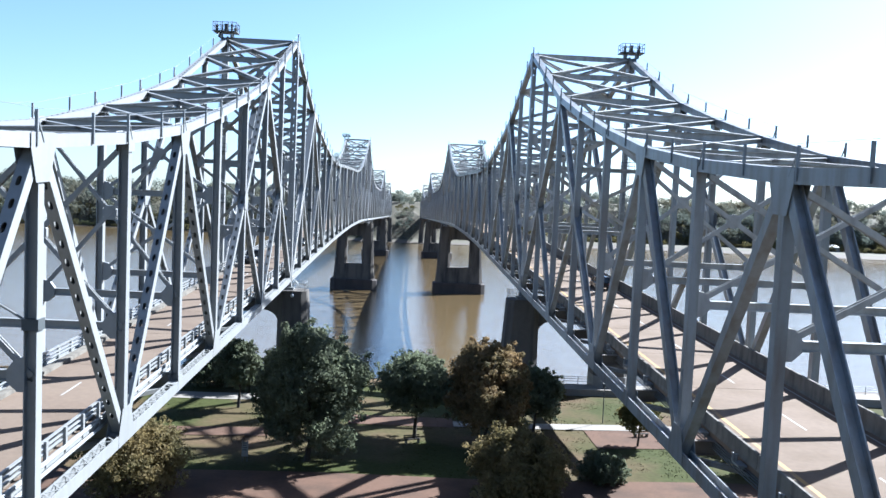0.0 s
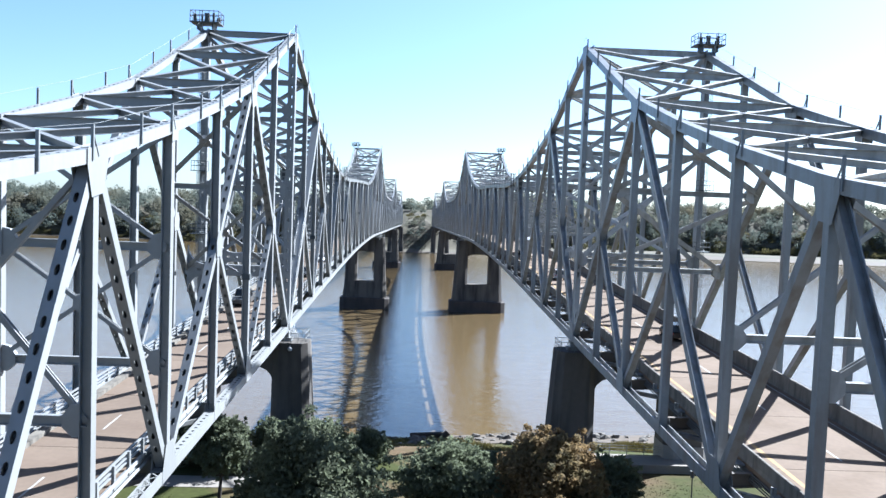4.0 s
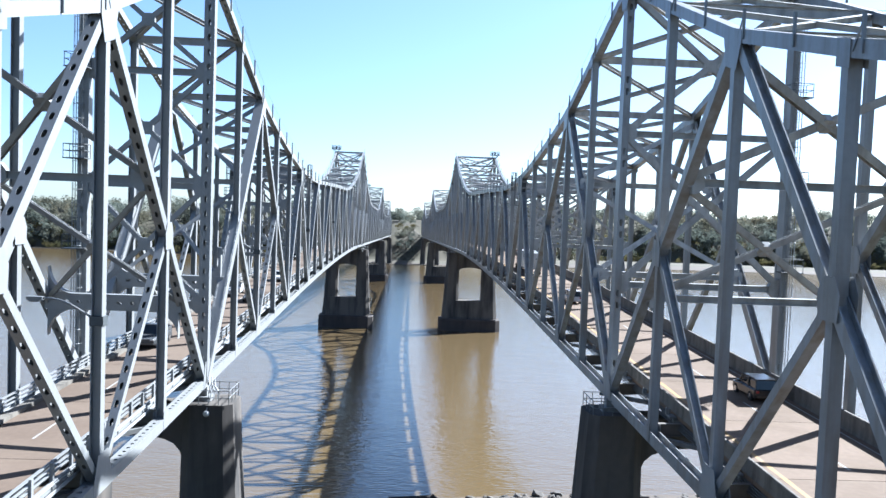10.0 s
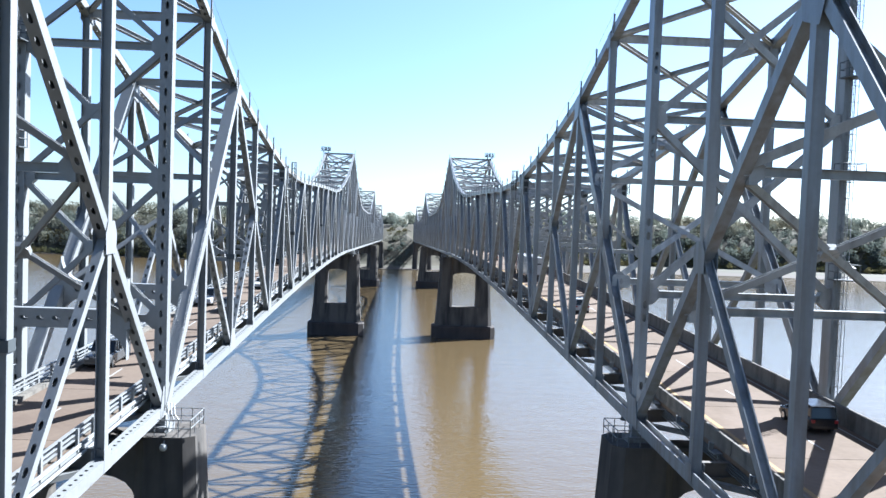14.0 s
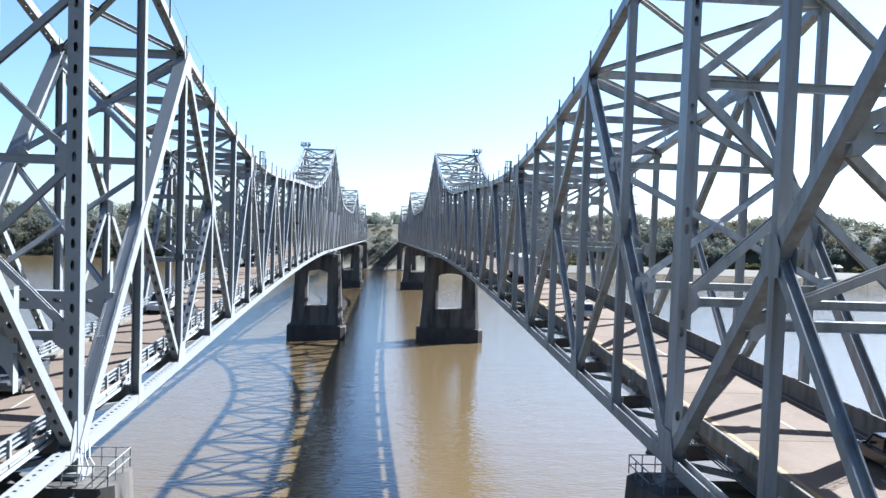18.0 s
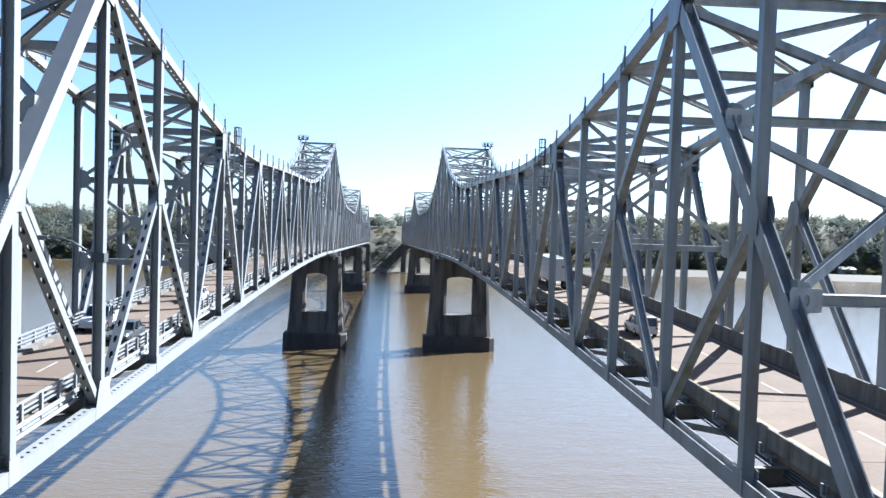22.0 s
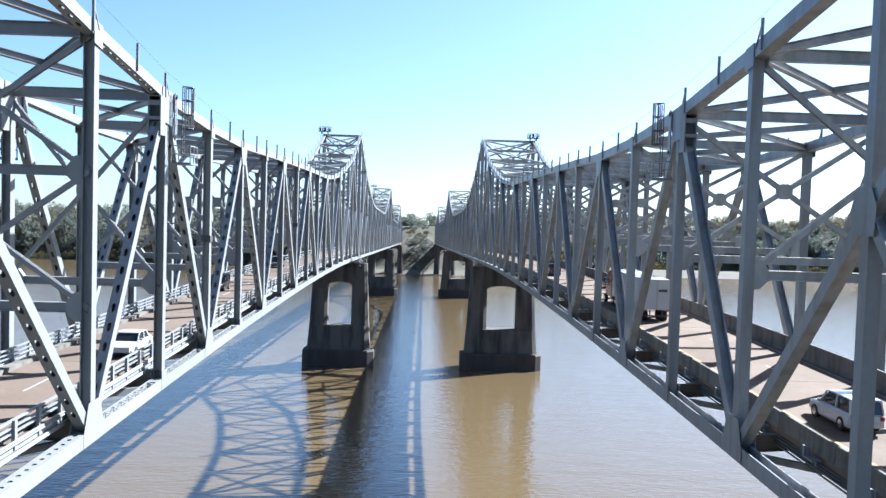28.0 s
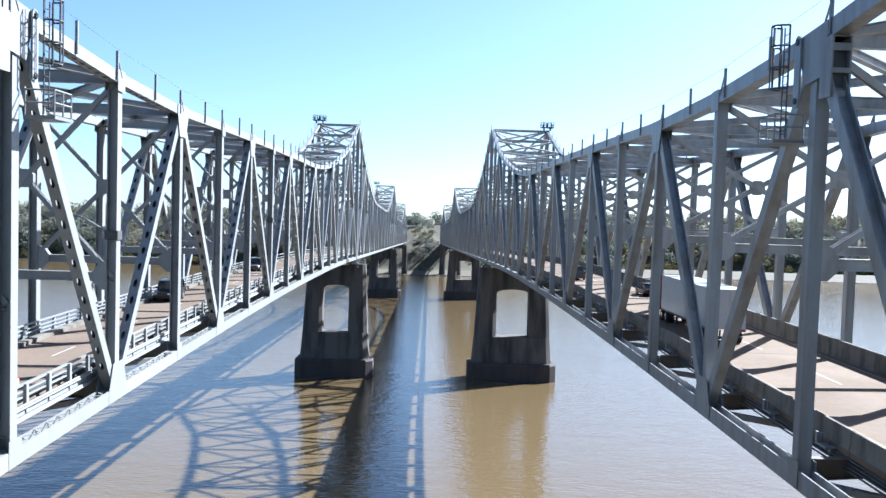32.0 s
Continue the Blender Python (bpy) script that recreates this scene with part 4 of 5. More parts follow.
OAK = "dark green live oak with a broad dense crown on the lawn"
RUST = "oak turning rust brown beside the path"
tree((-9.0, 85.0), 13.6, 6.2, LEAF_OAK, OAK, 1, 40000, 0.08, 0.17)
tree((1.4, 94.8), 9.4, 4.7, LEAF_OAK, OAK, 2, 20000, 0.40, 0.16)
tree((8.7, 92.2), 11.6, 5.3, LEAF_RUST, RUST, 3, 30000, 0.16, 0.17)
tree((-19.6, 106.6), 8.5, 3.0, LEAF_OAK, "small dark oak by the lawn path", 4, 11000, 0.34, 0.16)
tree((9.9, 75.5), 6.4, 4.9, LEAF_GOLD, "low olive tree turning yellow", 5, 22000, 0.1, 0.16)
tree((15.0, 99.5), 7.6, 3.8, LEAF_OAK, "dark green oak beside the paved path", 6, 16000, 0.22, 0.17)
tree((25.5, 94.0), 5.6, 2.5, LEAF_SHRUB, "thin young tree with sparse leaves", 7, 2600, 0.35)
tree((-22.5, 75.5), 6.2, 5.4, LEAF_GOLD, "olive bush at the edge of the lawn", 8, 15000, 0.1, 0.15, "shrub")
tree((19.0, 81.5), 2.6, 2.6, LEAF_OAK, "dark green bush on the grass", 9, 5000, 0.1, 0.17, "shrub")
tree((40.0, 95.0), 6.5, 4.5, LEAF_RUST, "rust brown tree beyond the bridge", 10, 6000, 0.2)
tree((46.0, 108.0), 6.5, 4.8, LEAF_SHRUB, "olive tree beyond the bridge", 12, 6000, 0.2)
tree((36.0, 84.0), 6.0, 4.0, LEAF_SHRUB, "olive tree beyond the bridge", 13, 6000, 0.2)
for n, (x, y, h, r) in enumerate(((-21, 117, 5.4, 3.4), (-16.5, 119, 5.0, 3.0), (-11, 119, 4.8, 3.2), (-26, 118, 6.0, 3.8), (-6.5, 121, 3.6, 2.4), (-14, 124, 4.4, 2.6), (-33, 116, 5, 3.5))):
    tree((x, y), h, r, LEAF_OAK, "dense dark green bush on the river bank", 30 + n, 6500, 0.08, 0.17, "shrub")
for n, (x, y, h, r) in enumerate(((11.5, 117.5, 3.2, 2.0), (8.0, 119, 2.4, 1.8), (15.5, 118, 3.0, 1.9), (20.5, 117.5, 2.4, 1.7), (3.5, 120, 1.8, 1.8))):
    tree((x, y), h, r, LEAF_SHRUB if n != 1 else LEAF_OAK, "thin brown-olive shrub on the river bank", 50 + n, 1800, 0.08, 0.15, "shrub")


def tuft_field(name, count, box, tall, mat, label, seed):
    """Standing dry grass blades in loose clumps, too many to count."""
    rng = random.Random(seed)
    x0, x1, y0, y1 = box
    verts, faces = [], []
    for _ in range(count):
        cx, cy = rng.uniform(x0, x1), rng.uniform(y0, y1)
        if noise.noise((cx * 0.12, cy * 0.12, seed)) < -0.02:
            continue
        for _ in range(9):
            x, y = cx + rng.gauss(0, 0.35), cy + rng.gauss(0, 0.35)
            z = near_ground(x, y)
            a, h = rng.uniform(0, 6.28), tall * rng.uniform(0.5, 1.2)
            s = Vector((math.cos(a), math.sin(a), 0)) * 0.07
            lean = Vector((rng.gauss(0, 0.25), rng.gauss(0, 0.25), 1)) * h
            o = len(verts)
            p = Vector((x, y, z - 0.05))
            verts += [p - s, p + s, p + lean]
            faces.append((o, o + 1, o + 2))
    tagged(solid(name, (verts, faces), mat), label, "grass", "", "stuff")


DRY = material("yellow_bank_grass", (0.22, 0.18, 0.055), 0.9, 0.0, 0.3, 2.0, 0.4, 0.0, (0.06767, 0.07143, 0.02256), 0.8)
tuft_field("bank_grass", 13000, (-24, 62, 134, 168), 0.65, DRY, "patchy tall yellow grass on the river bank", 3)
tuft_field("lawn_grass", 2600, (-40, 45, 82, 118), 0.16, GRASS, "short tufts on the lawn", 4)


def rubble():
    """Riprap stones along the water's edge."""
    rng = random.Random(21)
    root = thing("riprap", (20, shore_line(20) - 3, WATER + 0.5), "broken grey stones along the water's edge", "rocks")
    shapes = []
    for n in range(4):
        bm = bmesh.new()
        bmesh.ops.create_icosphere(bm, subdivisions=1, radius=0.5)
        for v in bm.verts:
            v.co *= rng.uniform(0.7, 1.25)
            v.co.z *= 0.65
        me = bpy.data.meshes.new("stone")
        bm.to_mesh(me)
        bm.free()
        me.materials.append(ROCK)
        shapes.append(me)
    for n in range(260):
        x = rng.uniform(-14, 75)
        y = shore_line(x) - abs(rng.gauss(0, 4.0)) - 0.3
        ob = adopt(new("stone", shapes[n % 4]), (x, y, near_ground(x, y) + 0.1), root)
        ob.rotation_euler = (rng.uniform(-0.5, 0.5), rng.uniform(-0.5, 0.5), rng.uniform(0, 6.28))
        k = rng.choice((0.6, 0.8, 1.0, 1.4, 2.0))
        ob.scale = (k, k, k)


rubble()


def shingle(x, t):
    return 0


bar_ob = sheet("shingle_bank", spread(5, 110, 60), spread(0, 1, 8), shingle, SHINGLE, "tan gravel strip along the water's edge")
for v in bar_ob.data.vertices:
    x, t = v.co.x + bar_ob.location.x, v.co.y + bar_ob.location.y
    y = shore_line(x) + 0.5 - t * (9 + 4 * noise.noise((x * 0.09, 4, 4))) * min(1, (x - 4) / 6)
    v.co = Vector((x, y, near_ground(x, y) + 0.12)) - bar_ob.location
driftwood = thing("driftwood", (1.5, 167.5, near_ground(1.5, 167.5)), "dark weathered log lying at the water's edge", "log")
solid("log", merge(tube((-1.8, 168.0, near_ground(0, 168) + 0.5), (4.0, 168.7, near_ground(4, 168.7) + 0.7), 0.55, 8)), BARK, driftwood)
solid("stump", tube((3.2, 167.5, near_ground(3, 167.5)), (4.4, 167.7, near_ground(4, 167.7) + 1.3), 0.5, 8), BARK, driftwood)


def slab(name, x0, x1, y0, y1, lift, mat, label, n=16):
    """A thin paved strip laid on the lawn."""
    xs, ys = spread(x0, x1, n), spread(y0, y1, n)
    ob = sheet(name, xs, ys, lambda x, y: near_ground(x, y) + lift, mat, label, "structure", "path")
    return ob


slab("path", -60, 60, 71, 81.5, 0.06, PATH, "wide red-brown paved lane in shade")
slab("path", -60, -14, 93.5, 97.0, 0.06, PATH, "curving red-brown garden path")
slab("path", -30, -8, 111, 114.5, 0.06, WALK, "pale concrete garden path")
slab("path", 6, 60, 100.5, 103, 0.09, WALK, "pale concrete garden path")
slab("path", 21, 36, 93, 100.4, 0.07, PATH, "red-brown paved corner of the park")
slab("path", -6, 6, 100, 104.5, 0.07, PATH, "red-brown paved square in the park")


def promenade():
    """The low wall and pale walk with a thin railing at the top of the bank."""
    wall = solid("retaining_wall", block(16, 95, 119.4, 119.9, LAND - 1, LAND + 1.0), WALK)
    tagged(wall, "low pale concrete retaining wall along the promenade", "wall", "", "structure")
    tagged(solid("pavement", block(16, 95, 119.9, 124.5, LAND - 1, LAND + 0.75), WALK), "pale concrete promenade walk", "pavement", "", "structure")
    fence = thing("promenade_railing", (55, 124.2, LAND + 0.75), "thin grey metal railing along the promenade", "railing")
    for h in (0.45, 0.8, 1.1):
        solid("rail", tube((19, 124.2, LAND + 0.75 + h), (95, 124.2, LAND + 0.75 + h), 0.035, 5), GALV, fence)
    first = solid("rail_post", tube((19, 124.2, LAND + 0.7), (19, 124.2, LAND + 1.9), 0.05, 6), GALV, fence)
    for i in range(1, 38):
        twin("rail_post", first, PLACE[first.name] + Vector((2 * i, 0, 0)), fence)


promenade()


def park_sign(at):
    x, y = at
    z = near_ground(x, y)
    root = thing("park_sign", (x, y, z), "small white notice board on two posts on the lawn", "sign")
    for s in (-0.22, 0.22):
        solid("post", tube((x + s, y, z), (x + s, y, z + 2.0), 0.05, 6), STEEL_DARK, root)
    solid("board", block(x - 0.3, x + 0.3, y - 0.08, y - 0.04, z + 0.5, z + 1.9), LINE_WHITE, root)
    for i in range(4):
        solid("text_bar", block(x - 0.22, x + 0.2 - 0.06 * (i % 2), y - 0.09, y - 0.082, z + 1.75 - 0.22 * i, z + 1.83 - 0.22 * i), STEEL_DARK, root)


park_sign((-14.8, 84.6))


def park_bench(x, y, turn):
    z = near_ground(x, y)
    root = thing("park_bench", (x, y, z), "plain slatted park bench on the paving", "bench", "park benches")
    c, s = math.cos(turn), math.sin(turn)

    def box(a, b, lo, hi):
        v, f = block(a[0], b[0], a[1], b[1], lo, hi)
        return [(x + p * c - q * s, y + p * s + q * c, z + r) for p, q, r in v], f
    for i in range(3):
        solid("seat_slat", box((-0.9, -0.25 + 0.17 * i), (0.9, -0.11 + 0.17 * i), 0.43, 0.47), BARK, root)
    for i in range(2):
        solid("back_slat", box((-0.9, 0.27), (0.9, 0.31), 0.55 + 0.18 * i, 0.68 + 0.18 * i), BARK, root)
    for p in (-0.7, 0.7):
        solid("leg", box((p - 0.04, -0.22), (p + 0.04, 0.28), 0, 0.43), STEEL_DARK, root)


park_bench(1.2, 93.0, 0.4)
park_bench(27.0, 98.0, 0.2)
park_bench(29.5, 96.5, 0.3)


def lamp_post(x, y):
    z = near_ground(x, y)
    root = thing("street_lamp", (x, y, z), "slim dark park lamp post", "lamp post", "park lamps")
    solid("pole", tube((x, y, z), (x, y, z + 4.2), 0.06, 8), STEEL_DARK, root)
    solid("lantern", merge(tube((x, y, z + 4.2), (x, y, z + 4.65), 0.18, 8), tube((x, y, z + 4.65), (x, y, z + 4.8), 0.24, 8)), STEEL_DARK, root)


lamp_post(-17.6, 110.5)
lamp_post(24.0, 104.0)


# ---- fittings on the bridges: beacons, ladders, hinges ----
def guard(points, z, height, closed=False, radius=0.04, rungs=(0.5, 1.0)):
    """Tubes of a small guard rail along a run of (x, y) points."""
    out = []
    pts = list(points) + ([points[0]] if closed else [])
    for a, b in zip(pts, pts[1:]):
        for f in rungs:
            out.append(tube((*a, z + height * f), (*b, z + height * f), radius, 5))
    for a in points:
        out.append(tube((*a, z), (*a, z + height), radius, 5))
    return out


def beacon(bridge, k):
    """A railed platform with an aviation light on the outer tower head."""
    x, y = bridge.lines[1], node_y(k)
    z = chord_z(k) + depth_at(k) + 0.45
    base = solid("beacon_platform", merge(block(x - 1.6, x + 1.6, y - 1.3, y + 1.3, z + 0.5, z + 0.62), block(x - 0.9, x - 0.75, y - 0.9, y + 0.9, z - 0.2, z + 0.5),
                                          block(x + 0.75, x + 0.9, y - 0.9, y + 0.9, z - 0.2, z + 0.5)), STEEL_DARK, bridge.root, "dark steel beacon platform")
    pts = [(x - 1.55, y - 1.25), (x - 0.5, y - 1.25), (x + 0.5, y - 1.25), (x + 1.55, y - 1.25), (x + 1.55, y), (x + 1.55, y + 1.25), (x, y + 1.25), (x - 1.55, y + 1.25), (x - 1.55, y)]
    for piece in guard(pts, z + 0.62, 1.15, True):
        solid("platform_rail", piece, STEEL_DARK, base)
    for dx, dy, tall, wide in ((-1.1, -0.8, 0.8, 0.16), (0.9, -0.7, 1.0, 0.12), (1.15, 0.6, 0.7, 0.18), (-0.7, 0.7, 1.1, 0.1)):
        solid("beacon_box", merge(block(x + dx - wide, x + dx + wide, y + dy - wide * 0.7, y + dy + wide * 0.7, z + 0.62, z + 0.62 + tall), tube((x + dx, y + dy, z + 0.6 + tall), (x + dx, y + dy, z + 1.0 + tall), 0.05, 5)), STEEL_DARK, base)
    solid("beacon_lamp", merge(tube((x, y, z + 0.6), (x, y, z + 0.95), 0.32, 10), tube((x, y, z + 0.95), (x, y, z + 1.6), 0.26, 10), tube((x, y, z + 1.6), (x, y, z + 1.7), 0.3, 10)), STEEL_DARK, base, "aviation beacon lamp")


def tower_ladder(bridge, k):
    """A caged ladder with small landings up the outer tower post."""
    x, y = bridge.lines[1] + bridge.sign * 0.2, node_y(k) - 0.75
    z0, z1 = chord_z(k) + 1.0, chord_z(k) + depth_at(k)
    rungs = [tube((x - 0.22, y, z0), (x - 0.22, y, z1), 0.035, 5), tube((x + 0.22, y, z0), (x + 0.22, y, z1), 0.035, 5)]
    rungs += [tube((x - 0.22, y, z0 + 0.4 * i), (x + 0.22, y, z0 + 0.4 * i), 0.02, 4) for i in range(int((z1 - z0) / 0.4))]
    ladder = solid("ladder", merge(*rungs), GALV, bridge.root, "long steel access ladder")
    hoops = []
    for i in range(int((z1 - z0 - 2) / 1.1)):
        z = z0 + 2 + i * 1.1
        ring = [(x + 0.4 * math.cos(a), y - 0.05 - 0.55 * math.sin(a), z) for a in spread(0, math.pi, 5)]
        hoops += [tube(p, q, 0.025, 4) for p, q in zip(ring, ring[1:])]
    for a in spread(0.2, math.pi - 0.2, 3):
        p = (x + 0.4 * math.cos(a), y - 0.05 - 0.55 * math.sin(a))
        hoops.append(tube((*p, z0 + 2), (*p, z1), 0.022, 4))
    solid("ladder_cage", merge(*hoops), GALV, ladder)
    for f in (0.3, 0.52, 0.74):
        z = z0 + (z1 - z0) * f
        side = bridge.sign
        pts = [(x - 0.8, y - 1.0), (x + 0.8, y - 1.0), (x + 0.8, y + 0.3), (x - 0.8, y + 0.3)]
        landing = solid("landing", block(x - 0.85, x + 0.85, y - 1.05, y + 0.3, z - 0.08, z), STEEL_DARK, ladder)
        for piece in guard(pts, z, 1.05, True, 0.03):
            solid("landing_rail", piece, STEEL_DARK, ladder)


def hinge(bridge, x, k, away):
    """The pin-and-hanger joint where the suspended span begins, with its caged ladder and landing."""
    y, z = node_y(k), chord_z(k) + depth_at(k)
    w = 0.40
    face = away * -1
    # box with two openings on the face towards the tower
    y0 = y + face * 1.75
    ya, yb = sorted((y0, y0 - face * 1.0))
    box = [block(x - w, x - w + 0.07, ya, yb, z - 2.55, z - 0.2), block(x + w - 0.07, x + w, ya, yb, z - 2.55, z - 0.2)]
    box.append(block(x - w, x + w, ya, yb, z - 0.2, z - 0.15))
    for lo, hi in ((-2.55, -2.3), (-1.62, -1.42), (-0.74, -0.45)):
        ya, yb = sorted((y0, y0 - face * 0.25))
        box.append(block(x - w + 0.07, x + w - 0.07, ya, yb, z + lo, z + hi))
    body = solid("hinge_housing", merge(*box), bridge.steel, bridge.root, "riveted steel hinge housing with two openings")
    # dark plate set behind the openings as the shade inside the housing
    ya, yb = sorted((y0 - face * 0.3, y0 - face * 0.36))
    solid("recess", block(x - w + 0.07, x + w - 0.07, ya, yb, z - 2.5, z - 0.45), STEEL_DARK, body, "added dark plate standing for the shade inside the hinge housing")
    for s in (-1, 1):
        xs = x + s * (w + 0.06)
        yc = y + away * 1.25
        pts = [(0.28 * math.cos(a), 0.28 * math.sin(a)) for a in spread(0, math.pi, 6)] + [(0.28 * math.cos(a), -2.5 + 0.28 * math.sin(a)) for a in spread(math.pi, 2 * math.pi, 6)]
        solid("hanger_link", plate((xs, yc, z + 0.1), pts, 0.08), bridge.steel, body)
        for h in (0.1, -2.4):
            solid("pin", tube((xs - 0.1, yc, z + h), (xs + 0.1, yc, z + h), 0.14, 10), STEEL_DARK, body)
    out = -bridge.sign if x == bridge.lines[0] else bridge.sign
    xl, yl = x + out * 0.95, y + away * 1.3
    rungs = [tube((xl, yl - 0.25, z - 4.0), (xl, yl - 0.25, z + 0.75), 0.035, 5), tube((xl, yl + 0.25, z - 4.0), (xl, yl + 0.25, z + 0.75), 0.035, 5)]
    rungs += [tube((xl, yl - 0.25, z - 3.8 + 0.35 * i), (xl, yl + 0.25, z - 3.8 + 0.35 * i), 0.02, 4) for i in range(13)]
    ladder = solid("hinge_ladder", merge(*rungs), STEEL_DARK, bridge.root, "short caged access ladder")
    cage = []
    for h in (-1.9, -1.0, -0.1, 0.75):
        ring = [(xl + out * (0.05 + 0.6 * math.sin(a)), yl + 0.42 * math.cos(a), z + h) for a in spread(0, math.pi, 6)]
        cage += [tube(p, q, 0.045, 5) for p, q in zip(ring, ring[1:])]
    for a in spread(0, math.pi, 5):
        p = (xl + out * (0.05 + 0.6 * math.sin(a)), yl + 0.42 * math.cos(a))
        cage.append(tube((*p, z - 1.9), (*p, z + 0.75), 0.035, 5))
    solid("ladder_cage", merge(*cage), STEEL_DARK, ladder)
    zf = z - 4.1
    xa, xb = sorted((x + out * 0.4, x + out * 1.7))
    landing = solid("landing", block(xa, xb, yl - 0.9, yl + 0.9, zf - 0.14, zf), GALV, bridge.root, "railed inspection landing")
    for piece in guard([(x + out * 0.45, yl - 0.85), (x + out * 1.65, yl - 0.85), (x + out * 1.65, yl), (x + out * 1.65, yl + 0.85), (x + out * 0.45, yl + 0.85)], zf, 1.05):
        solid("landing_rail", piece, GALV, landing)


for bridge in (west, east):
    for k in (0, 20, 40, 60):
        beacon(bridge, k)
    for k in (0, 20):
        tower_ladder(bridge, k)
    for x in bridge.lines:
        for k, away in ((5, 1), (15, -1), (-5, -1)):
            if k > 0:
                hinge(bridge, x, k, away)


def road_lamp(k, lift=8.8):
    """A curved bracket lamp on an inner post of the old bridge, reaching over the road."""
    x, y, z = west.lines[0], node_y(k), chord_z(k) + lift
    pts = [Vector((x - 0.3 - 2.6 * f, y, z + 1.0 * math.sin(f * math.pi * 0.55))) for f in spread(0, 1, 7)]
    arm = solid("lamp_arm", merge(*[tube(p, q, 0.06, 6) for p, q in zip(pts, pts[1:])]), GALV, west.root, "curved steel lamp bracket")
    e = pts[-1]
    solid("lamp_head", merge(block(e.x - 0.75, e.x + 0.05, e.y - 0.16, e.y + 0.16, e.z - 0.1, e.z + 0.08), block(e.x - 0.65, e.x - 0.15, e.y - 0.12, e.y + 0.12, e.z - 0.2, e.z - 0.1)), GALV, arm, "flat grey lamp head")
    solid("lamp_clamp", block(x - 0.36, x + 0.36, y - 0.36, y + 0.36, z - 0.35, z + 0.15), STEEL_DARK, arm)


for k in (-7, -2, 2, 6, 10):
    road_lamp(k)


def navigation_light(bridge, k):
    """A white globe lamp with its conduits at the river corner of a pier head."""
    x, y, z = on_grade(bridge.lines[0] - bridge.sign * 0.9, k, chord_z(k) - 2.0) - Vector((0, 2.6, 0))
    bm = bmesh.new()
    bmesh.ops.create_icosphere(bm, subdivisions=2, radius=0.26)
    me = bpy.data.meshes.new("globe")
    bm.to_mesh(me)
    bm.free()
    me.materials.append(LAMP_WHITE)
    root = thing("navigation_light", (x, y, z), "white globe lamp on a bracket at the pier head", "lamp", "pier lamps")
    adopt(new("globe", me), (x, y, z), root)
    solid("bracket", merge(bar((x, y, z + 0.2), (x, y + 0.9, z + 0.9), 0.08, 0.08), bar((x, y + 0.3, z + 0.9), (x, y + 0.9, z + 0.9), 0.2, 0.06)), GALV, root)
    for n in range(3):
        e = x - bridge.sign * (0.15 + 0.22 * n)
        pts = [Vector((e, y + 0.5 + 0.3 * n, z + 0.9)), Vector((e, y + 0.9 + 0.3 * n, z + 1.5)), Vector((e + bridge.sign * 0.3, y + 1.6, z + 1.9)), Vector((e + bridge.sign * 0.5, y + 2.2, z + 2.5))]
        solid("conduit", merge(*[tube(p, q, 0.04, 5) for p, q in zip(pts, pts[1:])]), GALV, root)


navigation_light(west, 0)
navigation_light(west, 20)


def channel_light(bridge, k):
    """A drum lamp hung on a rod below the inner edge of the deck."""
    p = on_grade(bridge.lines[0] + bridge.sign * 0.9, k, chord_z(0) - 0.2)
    root = thing("channel_light", p, "dark drum lamp hung below the deck edge", "lamp", "river lights")
    solid("rod", tube(p, p + Vector((0, 0, -0.7)), 0.05, 6), GALV, root)
    solid("cap", tube(p + Vector((0, 0, -0.7)), p + Vector((0, 0, -0.85)), 0.34, 12), GALV, root)
    solid("lens", tube(p + Vector((0, 0, -0.85)), p + Vector((0, 0, -1.25)), 0.26, 12), STEEL_DARK, root)
    solid("base", tube(p + Vector((0, 0, -1.25)), p + Vector((0, 0, -1.4)), 0.32, 12), STEEL_DARK, root)
    solid("hanger_arm", bar(p + Vector((-bridge.sign * 0.9, 0, 0)), p + Vector((bridge.sign * 1.6, 0, 0.1)), 0.12, 0.1, (0, 1, 0)), GALV, root)


channel_light(east, 0.55)


